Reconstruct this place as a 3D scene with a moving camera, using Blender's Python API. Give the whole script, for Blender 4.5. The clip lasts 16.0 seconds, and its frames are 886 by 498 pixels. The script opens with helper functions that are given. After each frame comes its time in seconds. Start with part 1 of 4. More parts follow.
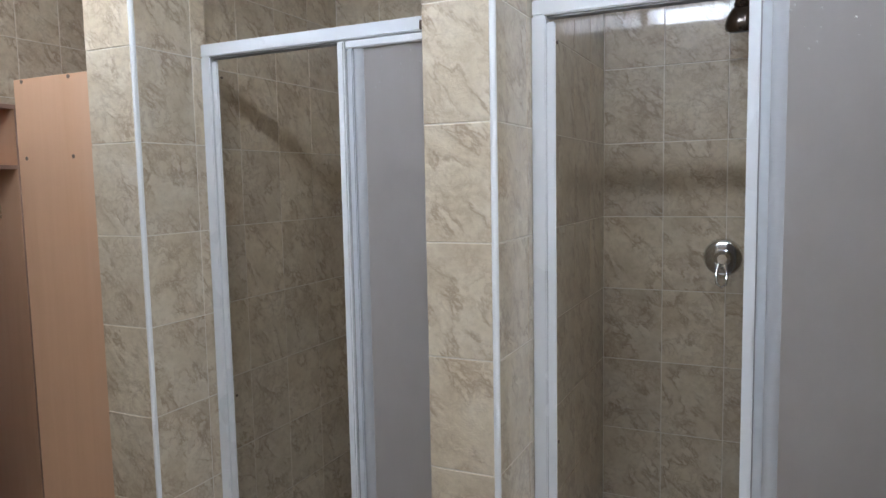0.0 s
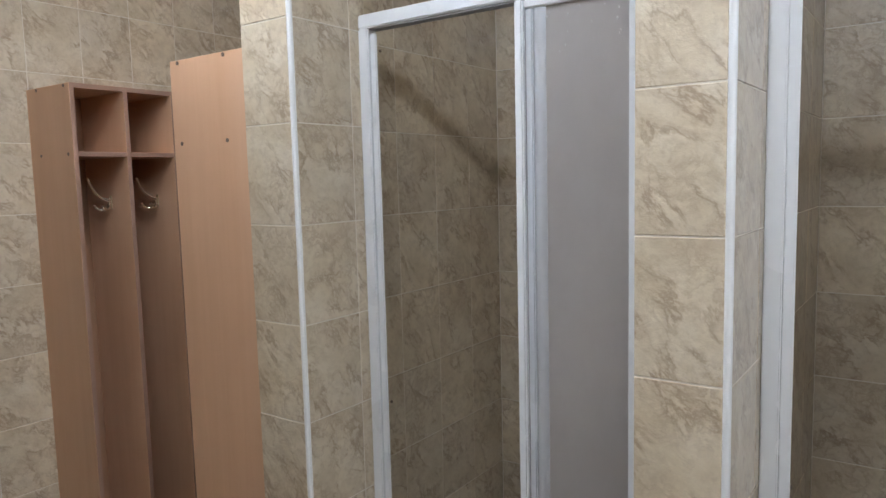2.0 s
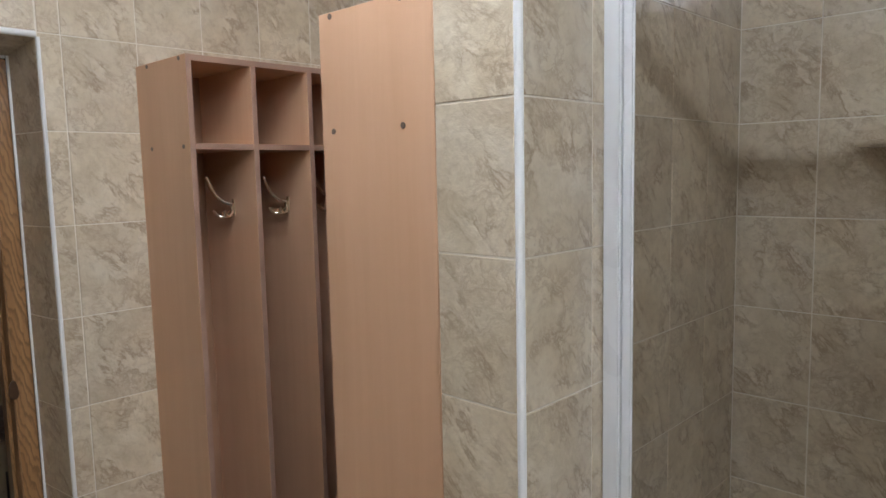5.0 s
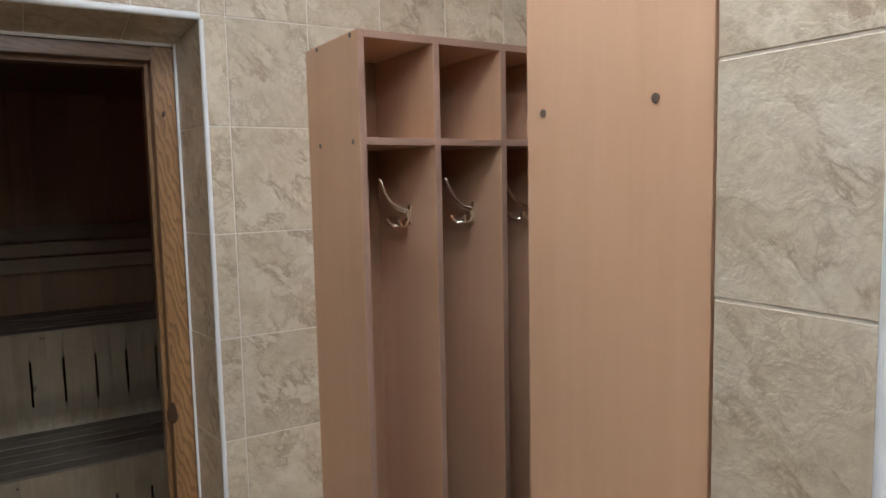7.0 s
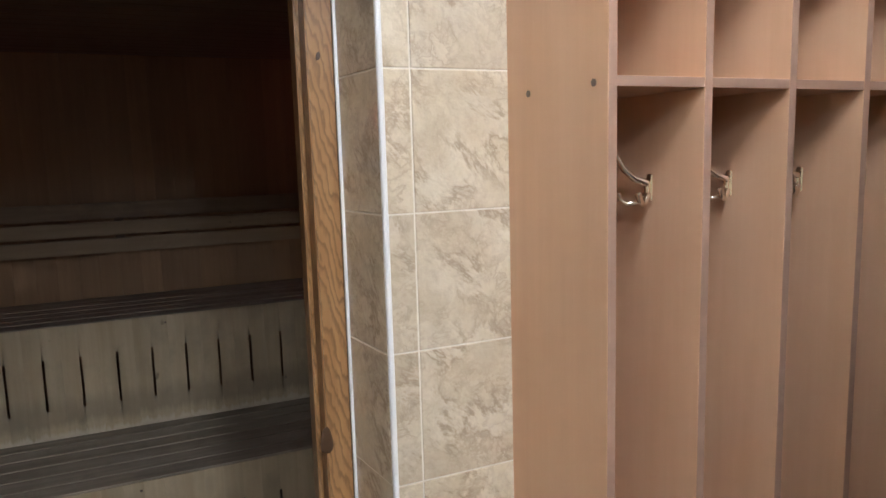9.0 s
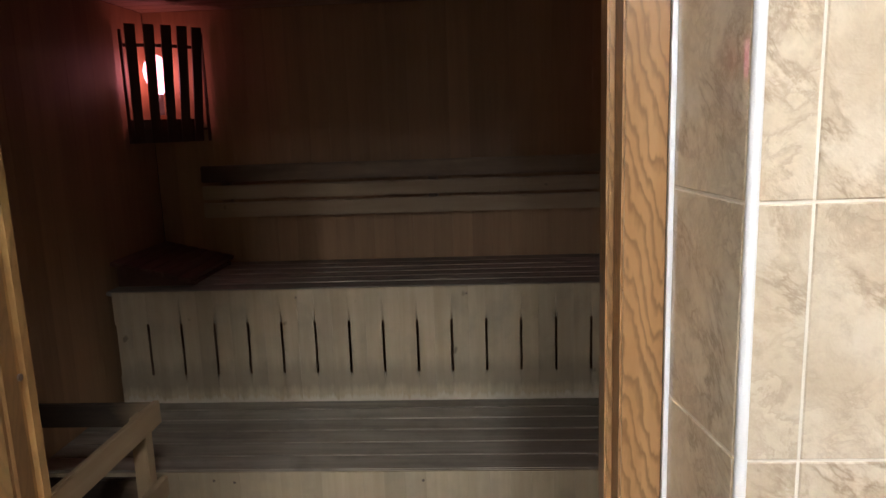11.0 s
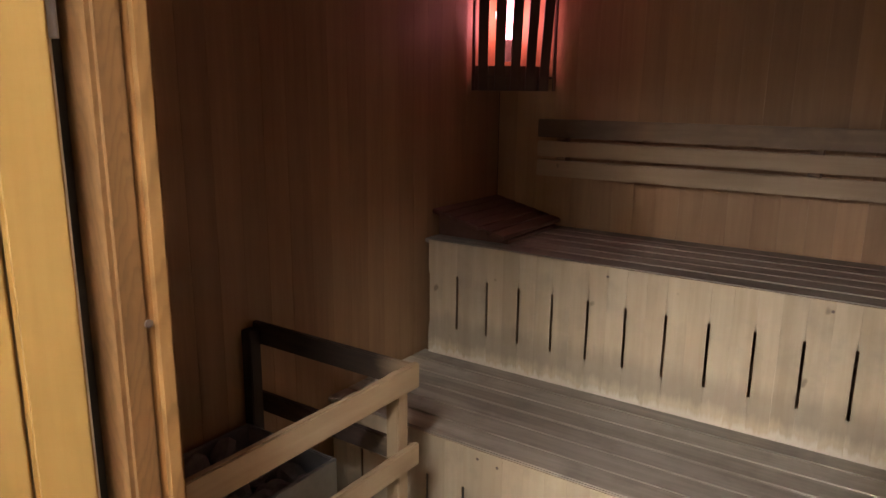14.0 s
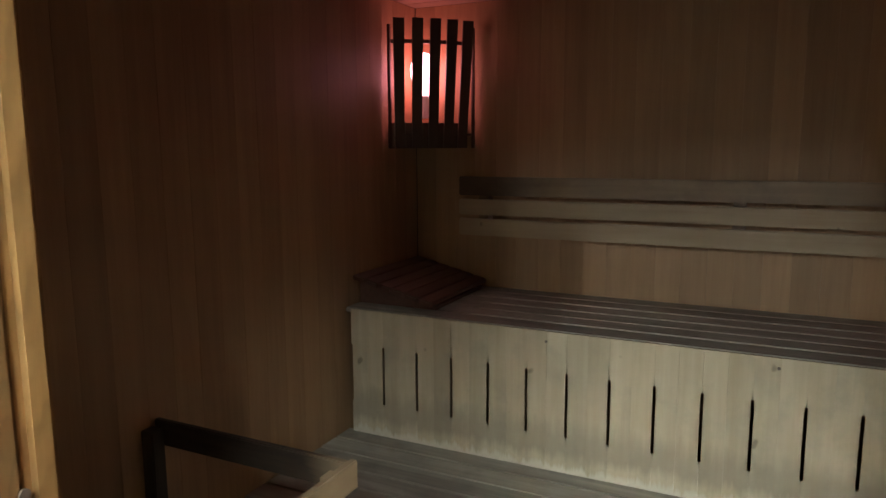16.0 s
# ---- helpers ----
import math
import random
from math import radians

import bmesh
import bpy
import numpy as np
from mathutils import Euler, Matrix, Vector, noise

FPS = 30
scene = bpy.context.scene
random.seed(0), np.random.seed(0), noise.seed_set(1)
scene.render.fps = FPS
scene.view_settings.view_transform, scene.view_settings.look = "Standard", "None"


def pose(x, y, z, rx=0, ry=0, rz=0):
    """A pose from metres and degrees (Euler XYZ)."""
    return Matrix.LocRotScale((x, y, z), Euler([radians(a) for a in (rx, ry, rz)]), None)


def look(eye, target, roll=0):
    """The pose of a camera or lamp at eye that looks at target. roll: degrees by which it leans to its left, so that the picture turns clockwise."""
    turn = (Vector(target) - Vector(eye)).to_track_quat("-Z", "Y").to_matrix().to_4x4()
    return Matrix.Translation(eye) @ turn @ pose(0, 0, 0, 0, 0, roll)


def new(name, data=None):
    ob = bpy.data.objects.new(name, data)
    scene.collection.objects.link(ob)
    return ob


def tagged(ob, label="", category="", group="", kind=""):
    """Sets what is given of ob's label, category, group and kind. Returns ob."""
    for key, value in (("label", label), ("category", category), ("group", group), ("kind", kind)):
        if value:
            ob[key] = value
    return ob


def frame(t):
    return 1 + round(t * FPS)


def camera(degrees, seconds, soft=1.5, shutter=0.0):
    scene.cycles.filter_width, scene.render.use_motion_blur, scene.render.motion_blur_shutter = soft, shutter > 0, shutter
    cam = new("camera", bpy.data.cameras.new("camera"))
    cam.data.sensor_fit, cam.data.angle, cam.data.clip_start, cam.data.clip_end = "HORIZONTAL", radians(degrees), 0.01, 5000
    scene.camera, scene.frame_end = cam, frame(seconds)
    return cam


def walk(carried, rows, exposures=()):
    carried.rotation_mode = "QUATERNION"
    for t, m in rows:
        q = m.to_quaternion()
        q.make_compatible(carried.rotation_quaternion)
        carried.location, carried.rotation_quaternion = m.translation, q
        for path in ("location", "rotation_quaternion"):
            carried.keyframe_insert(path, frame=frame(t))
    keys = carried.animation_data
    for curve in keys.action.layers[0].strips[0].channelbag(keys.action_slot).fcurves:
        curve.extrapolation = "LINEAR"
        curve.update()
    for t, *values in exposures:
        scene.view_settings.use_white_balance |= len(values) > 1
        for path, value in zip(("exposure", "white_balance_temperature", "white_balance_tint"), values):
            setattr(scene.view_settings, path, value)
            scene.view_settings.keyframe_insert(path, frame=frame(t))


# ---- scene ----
cam = camera(64.9, 16.0)
PATH = [
    (0, (0.079, 0.099, 1.634), (-0.767, 1.901, 1.447), -1.1),
    (0.5, (0.023, 0.131, 1.64), (-0.913, 1.887, 1.437), -0.8),
    (1, (-0.046, 0.156, 1.632), (-1.052, 1.874, 1.44), -0.9),
    (1.5, (-0.108, 0.181, 1.629), (-1.18, 1.858, 1.431), -1.7),
    (2, (-0.16, 0.265, 1.615), (-1.318, 1.883, 1.414), -1.4),
    (2.5, (-0.309, 0.307, 1.65), (-1.461, 1.929, 1.443), -1.4),
    (3, (-0.362, 0.414, 1.647), (-1.554, 2.011, 1.473), -1.9),
    (3.5, (-0.417, 0.432, 1.641), (-1.634, 2.01, 1.469), -1.6),
    (4, (-0.496, 0.468, 1.636), (-1.769, 1.998, 1.442), -1.5),
    (4.5, (-0.647, 0.527, 1.643), (-1.974, 2.008, 1.433), -1.3),
    (6.8, (-1.112, 0.793, 1.646), (-2.757, 1.911, 1.445), -1.3),
    (7, (-1.143, 0.812, 1.641), (-2.835, 1.859, 1.443), -1.2),
    (7.5, (-1.229, 0.826, 1.635), (-3.0, 1.73, 1.417), -1.3),
    (8, (-1.398, 0.811, 1.629), (-3.189, 1.664, 1.38), -1.2),
    (8.2, (-1.469, 0.8, 1.633), (-3.242, 1.685, 1.368), -1.2),
    (10.3, (-1.964, 0.905, 1.61), (-3.932, 1.081, 1.3), -2.1),
    (10.5, (-2.038, 0.991, 1.609), (-4.011, 1.011, 1.285), -2.0),
    (11, (-2.167, 0.964, 1.606), (-4.132, 0.852, 1.248), -2.0),
    (11.5, (-2.315, 0.941, 1.585), (-4.276, 0.722, 1.258), -0.8),
    (12, (-2.408, 0.938, 1.565), (-4.351, 0.598, 1.239), -1.1),
    (12.5, (-2.496, 0.973, 1.591), (-4.396, 0.464, 1.229), -0.9),
    (13, (-2.567, 1.014, 1.581), (-4.38, 0.26, 1.203), -0.4),
    (13.5, (-2.591, 1.03, 1.566), (-4.302, 0.072, 1.17), 0.2),
    (14, (-2.592, 1.047, 1.55), (-4.205, -0.051, 1.112), 0.6),
    (14.5, (-2.596, 1.041, 1.55), (-4.174, -0.085, 1.059), 0.8),
    (15, (-2.608, 1.05, 1.563), (-4.199, -0.072, 1.105), 0.8),
    (15.5, (-2.651, 1.003, 1.578), (-4.325, -0.023, 1.196), 0.4),
    (16, (-2.703, 0.882, 1.568), (-4.481, 0.013, 1.276), -0.3),
]
EXPOSURES = [(0.0, 0.1, 6200, 10), (1.0, 0.18, 6350, 10), (3.0, 0.08, 6550, 10), (4.5, 0.24, 6550, 10), (7.0, 0.28, 6550, 10), (7.5, 0.38, 6550, 10), (8.0, 0.78, 6550, 10),
             (10.5, 1.2, 6750, 10), (11.0, 1.45, 6850, 10), (12.0, 2.36, 7250, 14), (12.5, 2.78, 7650, 19), (13.5, 2.74, 7600, 18), (15.0, 2.76, 6980, 8), (16.0, 2.50, 6500, -5)]
walk(cam, [(t, look(eye, target, roll)) for t, eye, target, roll in PATH], EXPOSURES)

# ---- world and ceiling light ----
world = bpy.data.worlds.new("world")
world.use_nodes = True
world.node_tree.nodes["Background"].inputs[0].default_value = (0.5, 0.55, 0.6, 1)
world.node_tree.nodes["Background"].inputs[1].default_value = 0.02
scene.world = world
TUBE_POWER, TUBE_COLOR = 29.0, (0.92, 1.0, 1.12)
RED_POWER, RED_COLOR = 0.026, (1.0, 0.11, 0.16)


# ---- materials ----
def mat(name):
    m = bpy.data.materials.new(name)
    m.use_nodes = True
    nt = m.node_tree
    b = nt.nodes["Principled BSDF"]
    return m, nt, b


def node(nt, kind, **inputs):
    n = nt.nodes.new(kind)
    for k, v in inputs.items():
        n.inputs[k.replace("_", " ")].default_value = v
    return n


def ramp(nt, src, stops):
    r = nt.nodes.new("ShaderNodeValToRGB")
    while len(r.color_ramp.elements) < len(stops):
        r.color_ramp.elements.new(0.5)
    for e, (p, c) in zip(r.color_ramp.elements, stops):
        e.position, e.color = p, (*c, 1) if len(c) == 3 else c
    nt.links.new(src, r.inputs[0])
    return r.outputs[0]


def mixc(nt, fac, a, b, mode="MIX"):
    m = nt.nodes.new("ShaderNodeMix")
    m.data_type, m.blend_type = "RGBA", mode
    for sock, v in ((m.inputs[0], fac), (m.inputs[6], a), (m.inputs[7], b)):
        if hasattr(v, "links"):
            nt.links.new(v, sock)
        else:
            sock.default_value = v if isinstance(v, float) else (*v, 1)
    return m.outputs[2]


def coords(nt, stretch=(1, 1, 1), turn=(0, 0, 0), shift=7.0):
    """Object coordinates, moved for each object by its own random amount."""
    tc = nt.nodes.new("ShaderNodeTexCoord")
    info = nt.nodes.new("ShaderNodeObjectInfo")
    mul = nt.nodes.new("ShaderNodeVectorMath")
    mul.operation = "MULTIPLY_ADD"
    comb = nt.nodes.new("ShaderNodeCombineXYZ")
    nt.links.new(info.outputs["Random"], comb.inputs[0])
    nt.links.new(info.outputs["Random"], comb.inputs[1])
    nt.links.new(info.outputs["Random"], comb.inputs[2])
    mul.inputs[1].default_value = (shift, shift * 1.7, shift * 2.3)
    nt.links.new(comb.outputs[0], mul.inputs[0])
    nt.links.new(tc.outputs["Object"], mul.inputs[2])
    mp = nt.nodes.new("ShaderNodeMapping")
    mp.inputs["Scale"].default_value = stretch
    spin = nt.nodes.new("ShaderNodeMapping")
    spin.inputs["Rotation"].default_value = [radians(a) for a in turn]
    nt.links.new(mul.outputs[0], spin.inputs[0])
    nt.links.new(spin.outputs[0], mp.inputs[0])
    return mp.outputs[0], info.outputs["Random"]


def noise_tex(nt, vec, scale, detail=4.0, rough=0.55, distort=0.0):
    n = node(nt, "ShaderNodeTexNoise", Scale=scale, Detail=detail, Roughness=rough, Distortion=distort)
    nt.links.new(vec, n.inputs["Vector"])
    return n.outputs[0]


def bump(nt, b, height, strength, dist=0.002):
    n = node(nt, "ShaderNodeBump", Strength=strength, Distance=dist)
    nt.links.new(height, n.inputs["Height"])
    nt.links.new(n.outputs[0], b.inputs["Normal"])


def tile_material():
    m, nt, b = mat("beige_marbled_tile")
    vec, rnd = coords(nt, (1, 1, 1), (0, 0, 0))
    slant, _ = coords(nt, (0.62, 1.15, 1), (0, 0, 47))
    cloud = noise_tex(nt, vec, 9, 5, 0.62, 0.2)
    base = ramp(nt, cloud, [(0.3, (0.535, 0.445, 0.325)), (0.5, (0.637, 0.547, 0.412)), (0.72, (0.705, 0.626, 0.50))])
    # short slanting strokes like split stone, coarse and fine, each with a pale lip
    v = noise_tex(nt, slant, 10.5, 8, 0.64, 0.3)
    w = noise_tex(nt, vec, 24, 6, 0.62, 0.35)
    gate = ramp(nt, noise_tex(nt, vec, 12, 3, 0.55), [(0.42, (0.04, 0.04, 0.04)), (0.60, (0.95, 0.95, 0.95))])
    gate2 = ramp(nt, noise_tex(nt, slant, 8, 2, 0.5), [(0.40, (0.1, 0.1, 0.1)), (0.62, (0.75, 0.75, 0.75))])
    vein = ramp(nt, v, [(0.40, (0, 0, 0)), (0.47, (0.35, 0.35, 0.35)), (0.495, (0.9, 0.9, 0.9)), (0.525, (0.2, 0.2, 0.2)), (0.56, (0, 0, 0))])
    fine = ramp(nt, w, [(0.41, (0, 0, 0)), (0.48, (0.5, 0.5, 0.5)), (0.50, (0.8, 0.8, 0.8)), (0.54, (0, 0, 0))])
    col = mixc(nt, mixc(nt, 1.0, vein, gate, "MULTIPLY"), base, (0.325, 0.235, 0.155))
    col = mixc(nt, mixc(nt, 1.0, fine, gate2, "MULTIPLY"), col, (0.38, 0.285, 0.20))
    pale = ramp(nt, v, [(0.53, (0, 0, 0)), (0.56, (0.35, 0.35, 0.35)), (0.64, (0, 0, 0))])
    col = mixc(nt, mixc(nt, 1.0, pale, gate, "MULTIPLY"), col, (0.78, 0.72, 0.62))
    patch = ramp(nt, noise_tex(nt, vec, 55, 4, 0.7), [(0.50, (0, 0, 0)), (0.74, (0.4, 0.4, 0.4))])
    col = mixc(nt, patch, col, (0.42, 0.33, 0.24))
    tone = ramp(nt, rnd, [(0, (0.93, 0.93, 0.94)), (1, (1.05, 1.04, 1.02))])
    nt.links.new(mixc(nt, 1.0, col, tone, "MULTIPLY"), b.inputs["Base Color"])
    b.inputs["Roughness"].default_value = 0.3
    b.inputs["Specular IOR Level"].default_value = 0.5
    bump(nt, b, mixc(nt, 0.5, v, w), 0.75, 0.0075)
    b.inputs["Coat Weight"].default_value = 0.65
    b.inputs["Coat Roughness"].default_value = 0.03
    return m


def plain(name, color, rough=0.5, metal=0.0, scale=40.0, amount=0.12, bumpy=0.1, ior=0.5):
    m, nt, b = mat(name)
    vec, _ = coords(nt)
    n = noise_tex(nt, vec, scale, 5, 0.6)
    fine = noise_tex(nt, vec, scale * 0.12, 3, 0.5)
    lo, hi = [c * (1 - amount) for c in color], [min(1, c * (1 + amount)) for c in color]
    c1 = ramp(nt, n, [(0.3, lo), (0.7, hi)])
    c2 = ramp(nt, fine, [(0.3, lo), (0.7, hi)])
    nt.links.new(mixc(nt, 0.5, c1, c2), b.inputs["Base Color"])
    r = ramp(nt, fine, [(0.3, [rough * 0.8] * 3), (0.7, [min(1, rough * 1.2)] * 3)])
    nt.links.new(r, b.inputs["Roughness"])
    b.inputs["Metallic"].default_value = metal
    b.inputs["Specular IOR Level"].default_value = ior
    if bumpy:
        bump(nt, b, n, bumpy, 0.001)
    return m


def wood(name, dark, light, along="z", scale=18.0, rough=0.55, rings=0.0, spread=0.15, blotch=None, knots=False):
    """Wood with the grain along one local axis; rings: strength of flame-like growth rings; blotch: colour of stains."""
    m, nt, b = mat(name)
    k = {"x": (0.06, 1, 1), "y": (1, 0.06, 1), "z": (1, 1, 0.06)}[along]
    vec, rnd = coords(nt, k)
    free, _ = coords(nt)
    g = noise_tex(nt, vec, scale * 4, 5, 0.62, 0.25)
    big = noise_tex(nt, vec, scale, 3, 0.5, 0.6)
    grain = mixc(nt, 0.55, g, big)
    col = ramp(nt, grain, [(0.32, dark), (0.66, light)])
    if rings:
        k2 = {"x": (0.22, 1, 1), "y": (1, 0.22, 1), "z": (1, 1, 0.30)}[along]
        vec2, _ = coords(nt, k2)
        wave = node(nt, "ShaderNodeTexWave", Scale=scale * 2.3, Distortion=10.0, Detail=3.0, Detail_Scale=0.9, Detail_Roughness=0.55)
        wave.bands_direction = "DIAGONAL"
        wave.wave_profile = "SAW"
        nt.links.new(vec2, wave.inputs["Vector"])
        band = ramp(nt, wave.outputs[1], [(0.0, (0.45, 0.45, 0.45)), (0.12, (0.05, 0.05, 0.05)), (0.5, (0.15, 0.15, 0.15)), (0.82, (1, 1, 1)), (0.93, (1, 1, 1)), (1.0, (0.5, 0.5, 0.5))])
        sc = node(nt, "ShaderNodeMath")
        sc.operation, sc.inputs[1].default_value = "MULTIPLY", rings
        nt.links.new(mixc(nt, 0.5, band, mixc(nt, 1.0, band, g, "MULTIPLY")), sc.inputs[0])
        col = mixc(nt, sc.outputs[0], col, [c * 0.33 for c in dark])
    if knots:
        kn = ramp(nt, noise_tex(nt, free, 16.0, 1, 0.3), [(0.76, (0, 0, 0)), (0.80, (0.7, 0.7, 0.7))])
        col = mixc(nt, kn, col, [c * 0.35 for c in dark])
    if blotch:
        st = ramp(nt, noise_tex(nt, free, 6.0, 5, 0.65), [(0.50, (0, 0, 0)), (0.75, (0.55, 0.55, 0.55))])
        col = mixc(nt, st, col, blotch)
    tone = ramp(nt, rnd, [(0, [1 - spread] * 3), (1, [1 + spread] * 3)])
    nt.links.new(mixc(nt, 1.0, col, tone, "MULTIPLY"), b.inputs["Base Color"])
    b.inputs["Roughness"].default_value = rough
    bump(nt, b, grain, 0.25, 0.0015)
    return m


def charred_wood():
    """A pale rail that heat has browned and blackened away from its clean end."""
    m, nt, b = mat("heat_darkened_wood")
    vec, _ = coords(nt, (1, 0.06, 1), shift=0.0)
    tc = nt.nodes.new("ShaderNodeTexCoord")
    sep = nt.nodes.new("ShaderNodeSeparateXYZ")
    nt.links.new(tc.outputs["Object"], sep.inputs[0])
    g = noise_tex(nt, vec, 60, 5, 0.6, 0.2)
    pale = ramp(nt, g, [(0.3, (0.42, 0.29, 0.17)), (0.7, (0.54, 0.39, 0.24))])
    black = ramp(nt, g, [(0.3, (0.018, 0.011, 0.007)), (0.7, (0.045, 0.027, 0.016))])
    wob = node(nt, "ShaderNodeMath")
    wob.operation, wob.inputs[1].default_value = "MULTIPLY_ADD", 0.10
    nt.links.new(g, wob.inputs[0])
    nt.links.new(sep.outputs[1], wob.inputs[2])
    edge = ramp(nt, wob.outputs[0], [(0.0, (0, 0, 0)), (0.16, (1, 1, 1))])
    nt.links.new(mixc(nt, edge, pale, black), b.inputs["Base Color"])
    b.inputs["Roughness"].default_value = 0.7
    bump(nt, b, g, 0.3, 0.0015)
    return m


def frosted():
    m, nt, b = mat("frosted_plastic")
    vec, _ = coords(nt, (1, 1, 0.5), shift=0.0)
    n = noise_tex(nt, vec, 220, 2, 0.5)
    soap = noise_tex(nt, vec, 9, 6, 0.65)
    nt.links.new(ramp(nt, soap, [(0.3, (0.44, 0.407, 0.394)), (0.75, (0.51, 0.476, 0.463))]), b.inputs["Base Color"])
    b.inputs["Roughness"].default_value = 0.34
    b.inputs["Specular IOR Level"].default_value = 0.4
    bump(nt, b, n, 0.12, 0.0006)
    tr = node(nt, "ShaderNodeBsdfTranslucent")
    tr.inputs[0].default_value = (0.62, 0.60, 0.58, 1)
    mx = node(nt, "ShaderNodeMixShader")
    mx.inputs[0].default_value = 0.35
    nt.links.new(b.outputs[0], mx.inputs[1])
    nt.links.new(tr.outputs[0], mx.inputs[2])
    nt.links.new(mx.outputs[0], nt.nodes["Material Output"].inputs[0])
    return m


def glow(name, color, strength):
    m, nt, b = mat(name)
    b.inputs["Base Color"].default_value = (*color, 1)
    b.inputs["Emission Color"].default_value = (*color, 1)
    b.inputs["Emission Strength"].default_value = strength
    return m


TILE = tile_material()
GROUT = plain("pale_grout", (0.74, 0.69, 0.61), 0.85, scale=120)
PLASTER = plain("white_painted_plaster", (0.78, 0.77, 0.74), 0.8, scale=60, amount=0.04)
PVC = plain("white_plastic_trim", (0.80, 0.81, 0.82), 0.35, scale=30, amount=0.03, bumpy=0.02)
ENAMEL = plain("white_enamelled_aluminium", (0.78, 0.80, 0.83), 0.30, scale=25, amount=0.03, bumpy=0.03)
RUBBER = plain("grey_rubber_seal", (0.30, 0.30, 0.31), 0.6)
FROST = frosted()
STRIP_PALE = plain("pale_plastic_strip", (0.58, 0.61, 0.65), 0.25, scale=30, amount=0.08, bumpy=0.05)
DROP = plain("water_drop", (0.62, 0.61, 0.60), 0.05, bumpy=0.0, ior=0.8)
STRIP = plain("milky_plastic_strip", (0.46, 0.47, 0.495), 0.16, scale=20, amount=0.05, bumpy=0.03)
BEECH = wood("beech_laminate", (0.595, 0.354, 0.219), (0.655, 0.404, 0.260), "z", 11, 0.42, spread=0.02)
# beech darkened for the bays' backs: their shade is put into the colour
BEECH_SHADED = wood("beech_laminate_shaded", (0.315, 0.172, 0.10), (0.365, 0.21, 0.125), "z", 16, 0.5, spread=0.02)
# front edges of the boards; their shading is painted in as mauve-brown
EDGE = plain("shaded_beech_edge_band", (0.34, 0.205, 0.15), 0.45, scale=50, amount=0.08)
CAP = plain("brown_screw_cap", (0.13, 0.09, 0.07), 0.4)
HOOK = plain("polished_nickel", (0.93, 0.89, 0.80), 0.10, 1.0, amount=0.08, bumpy=0.02)
CHROME = plain("chrome", (0.72, 0.73, 0.74), 0.09, 1.0, amount=0.05, bumpy=0.02)
DARK_CHROME = plain("smoked_chrome", (0.17, 0.145, 0.13), 0.22, 1.0, amount=0.1, bumpy=0.02)
FLOOR_TILE = plain("brown_floor_tile", (0.20, 0.165, 0.13), 0.35, scale=35, amount=0.2)
PANEL = wood("aged_reddish_sauna_panel", (0.27, 0.148, 0.072), (0.37, 0.213, 0.107), "x", 13, 0.55, spread=0.10)
PANEL_WEST = wood("aged_brown_sauna_panel", (0.28, 0.163, 0.076), (0.395, 0.245, 0.122), "x", 13, 0.55, spread=0.20, knots=True)
def riser_material():
    """Pale boards with a grey tide mark and washed streaks near their feet."""
    m = wood("pale_washed_board", (0.40, 0.305, 0.195), (0.505, 0.405, 0.275), "x", 12, 0.6, spread=0.10, blotch=(0.272, 0.232, 0.172), knots=True)
    nt = m.node_tree
    b = nt.nodes["Principled BSDF"]
    col = b.inputs["Base Color"].links[0].from_socket
    tc = nt.nodes.new("ShaderNodeTexCoord")
    sep = nt.nodes.new("ShaderNodeSeparateXYZ")
    nt.links.new(tc.outputs["Object"], sep.inputs[0])
    streak, _ = coords(nt, (0.12, 1, 1))
    wob = node(nt, "ShaderNodeMath")
    wob.operation, wob.inputs[1].default_value = "MULTIPLY_ADD", 0.09
    nt.links.new(noise_tex(nt, streak, 38, 3, 0.6), wob.inputs[0])
    nt.links.new(sep.outputs[0], wob.inputs[2])
    tide = ramp(nt, wob.outputs[0], [(0.105, (0, 0, 0)), (0.135, (0.46, 0.46, 0.46)), (0.19, (0.40, 0.40, 0.40)), (0.25, (0, 0, 0))])
    wash = ramp(nt, wob.outputs[0], [(0.03, (0.35, 0.35, 0.35)), (0.075, (0.9, 0.9, 0.9)), (0.095, (0, 0, 0))])
    col = mixc(nt, tide, col, (0.175, 0.145, 0.11))
    col = mixc(nt, wash, col, (0.60, 0.535, 0.425))
    nt.links.new(col, b.inputs["Base Color"])
    return m


RISER = riser_material()
SEAT = wood("weathered_grey_board", (0.20, 0.163, 0.126), (0.365, 0.307, 0.245), "x", 16, 0.62, spread=0.14, blotch=(0.12, 0.1, 0.08))
SLAT = wood("pale_backrest_board", (0.30, 0.20, 0.118), (0.39, 0.28, 0.175), "x", 13, 0.55, spread=0.08, knots=True)
SLAT_DARK = wood("stained_backrest_board", (0.15, 0.088, 0.052), (0.235, 0.145, 0.085), "x", 10, 0.55, spread=0.05, blotch=(0.11, 0.062, 0.038), knots=True)


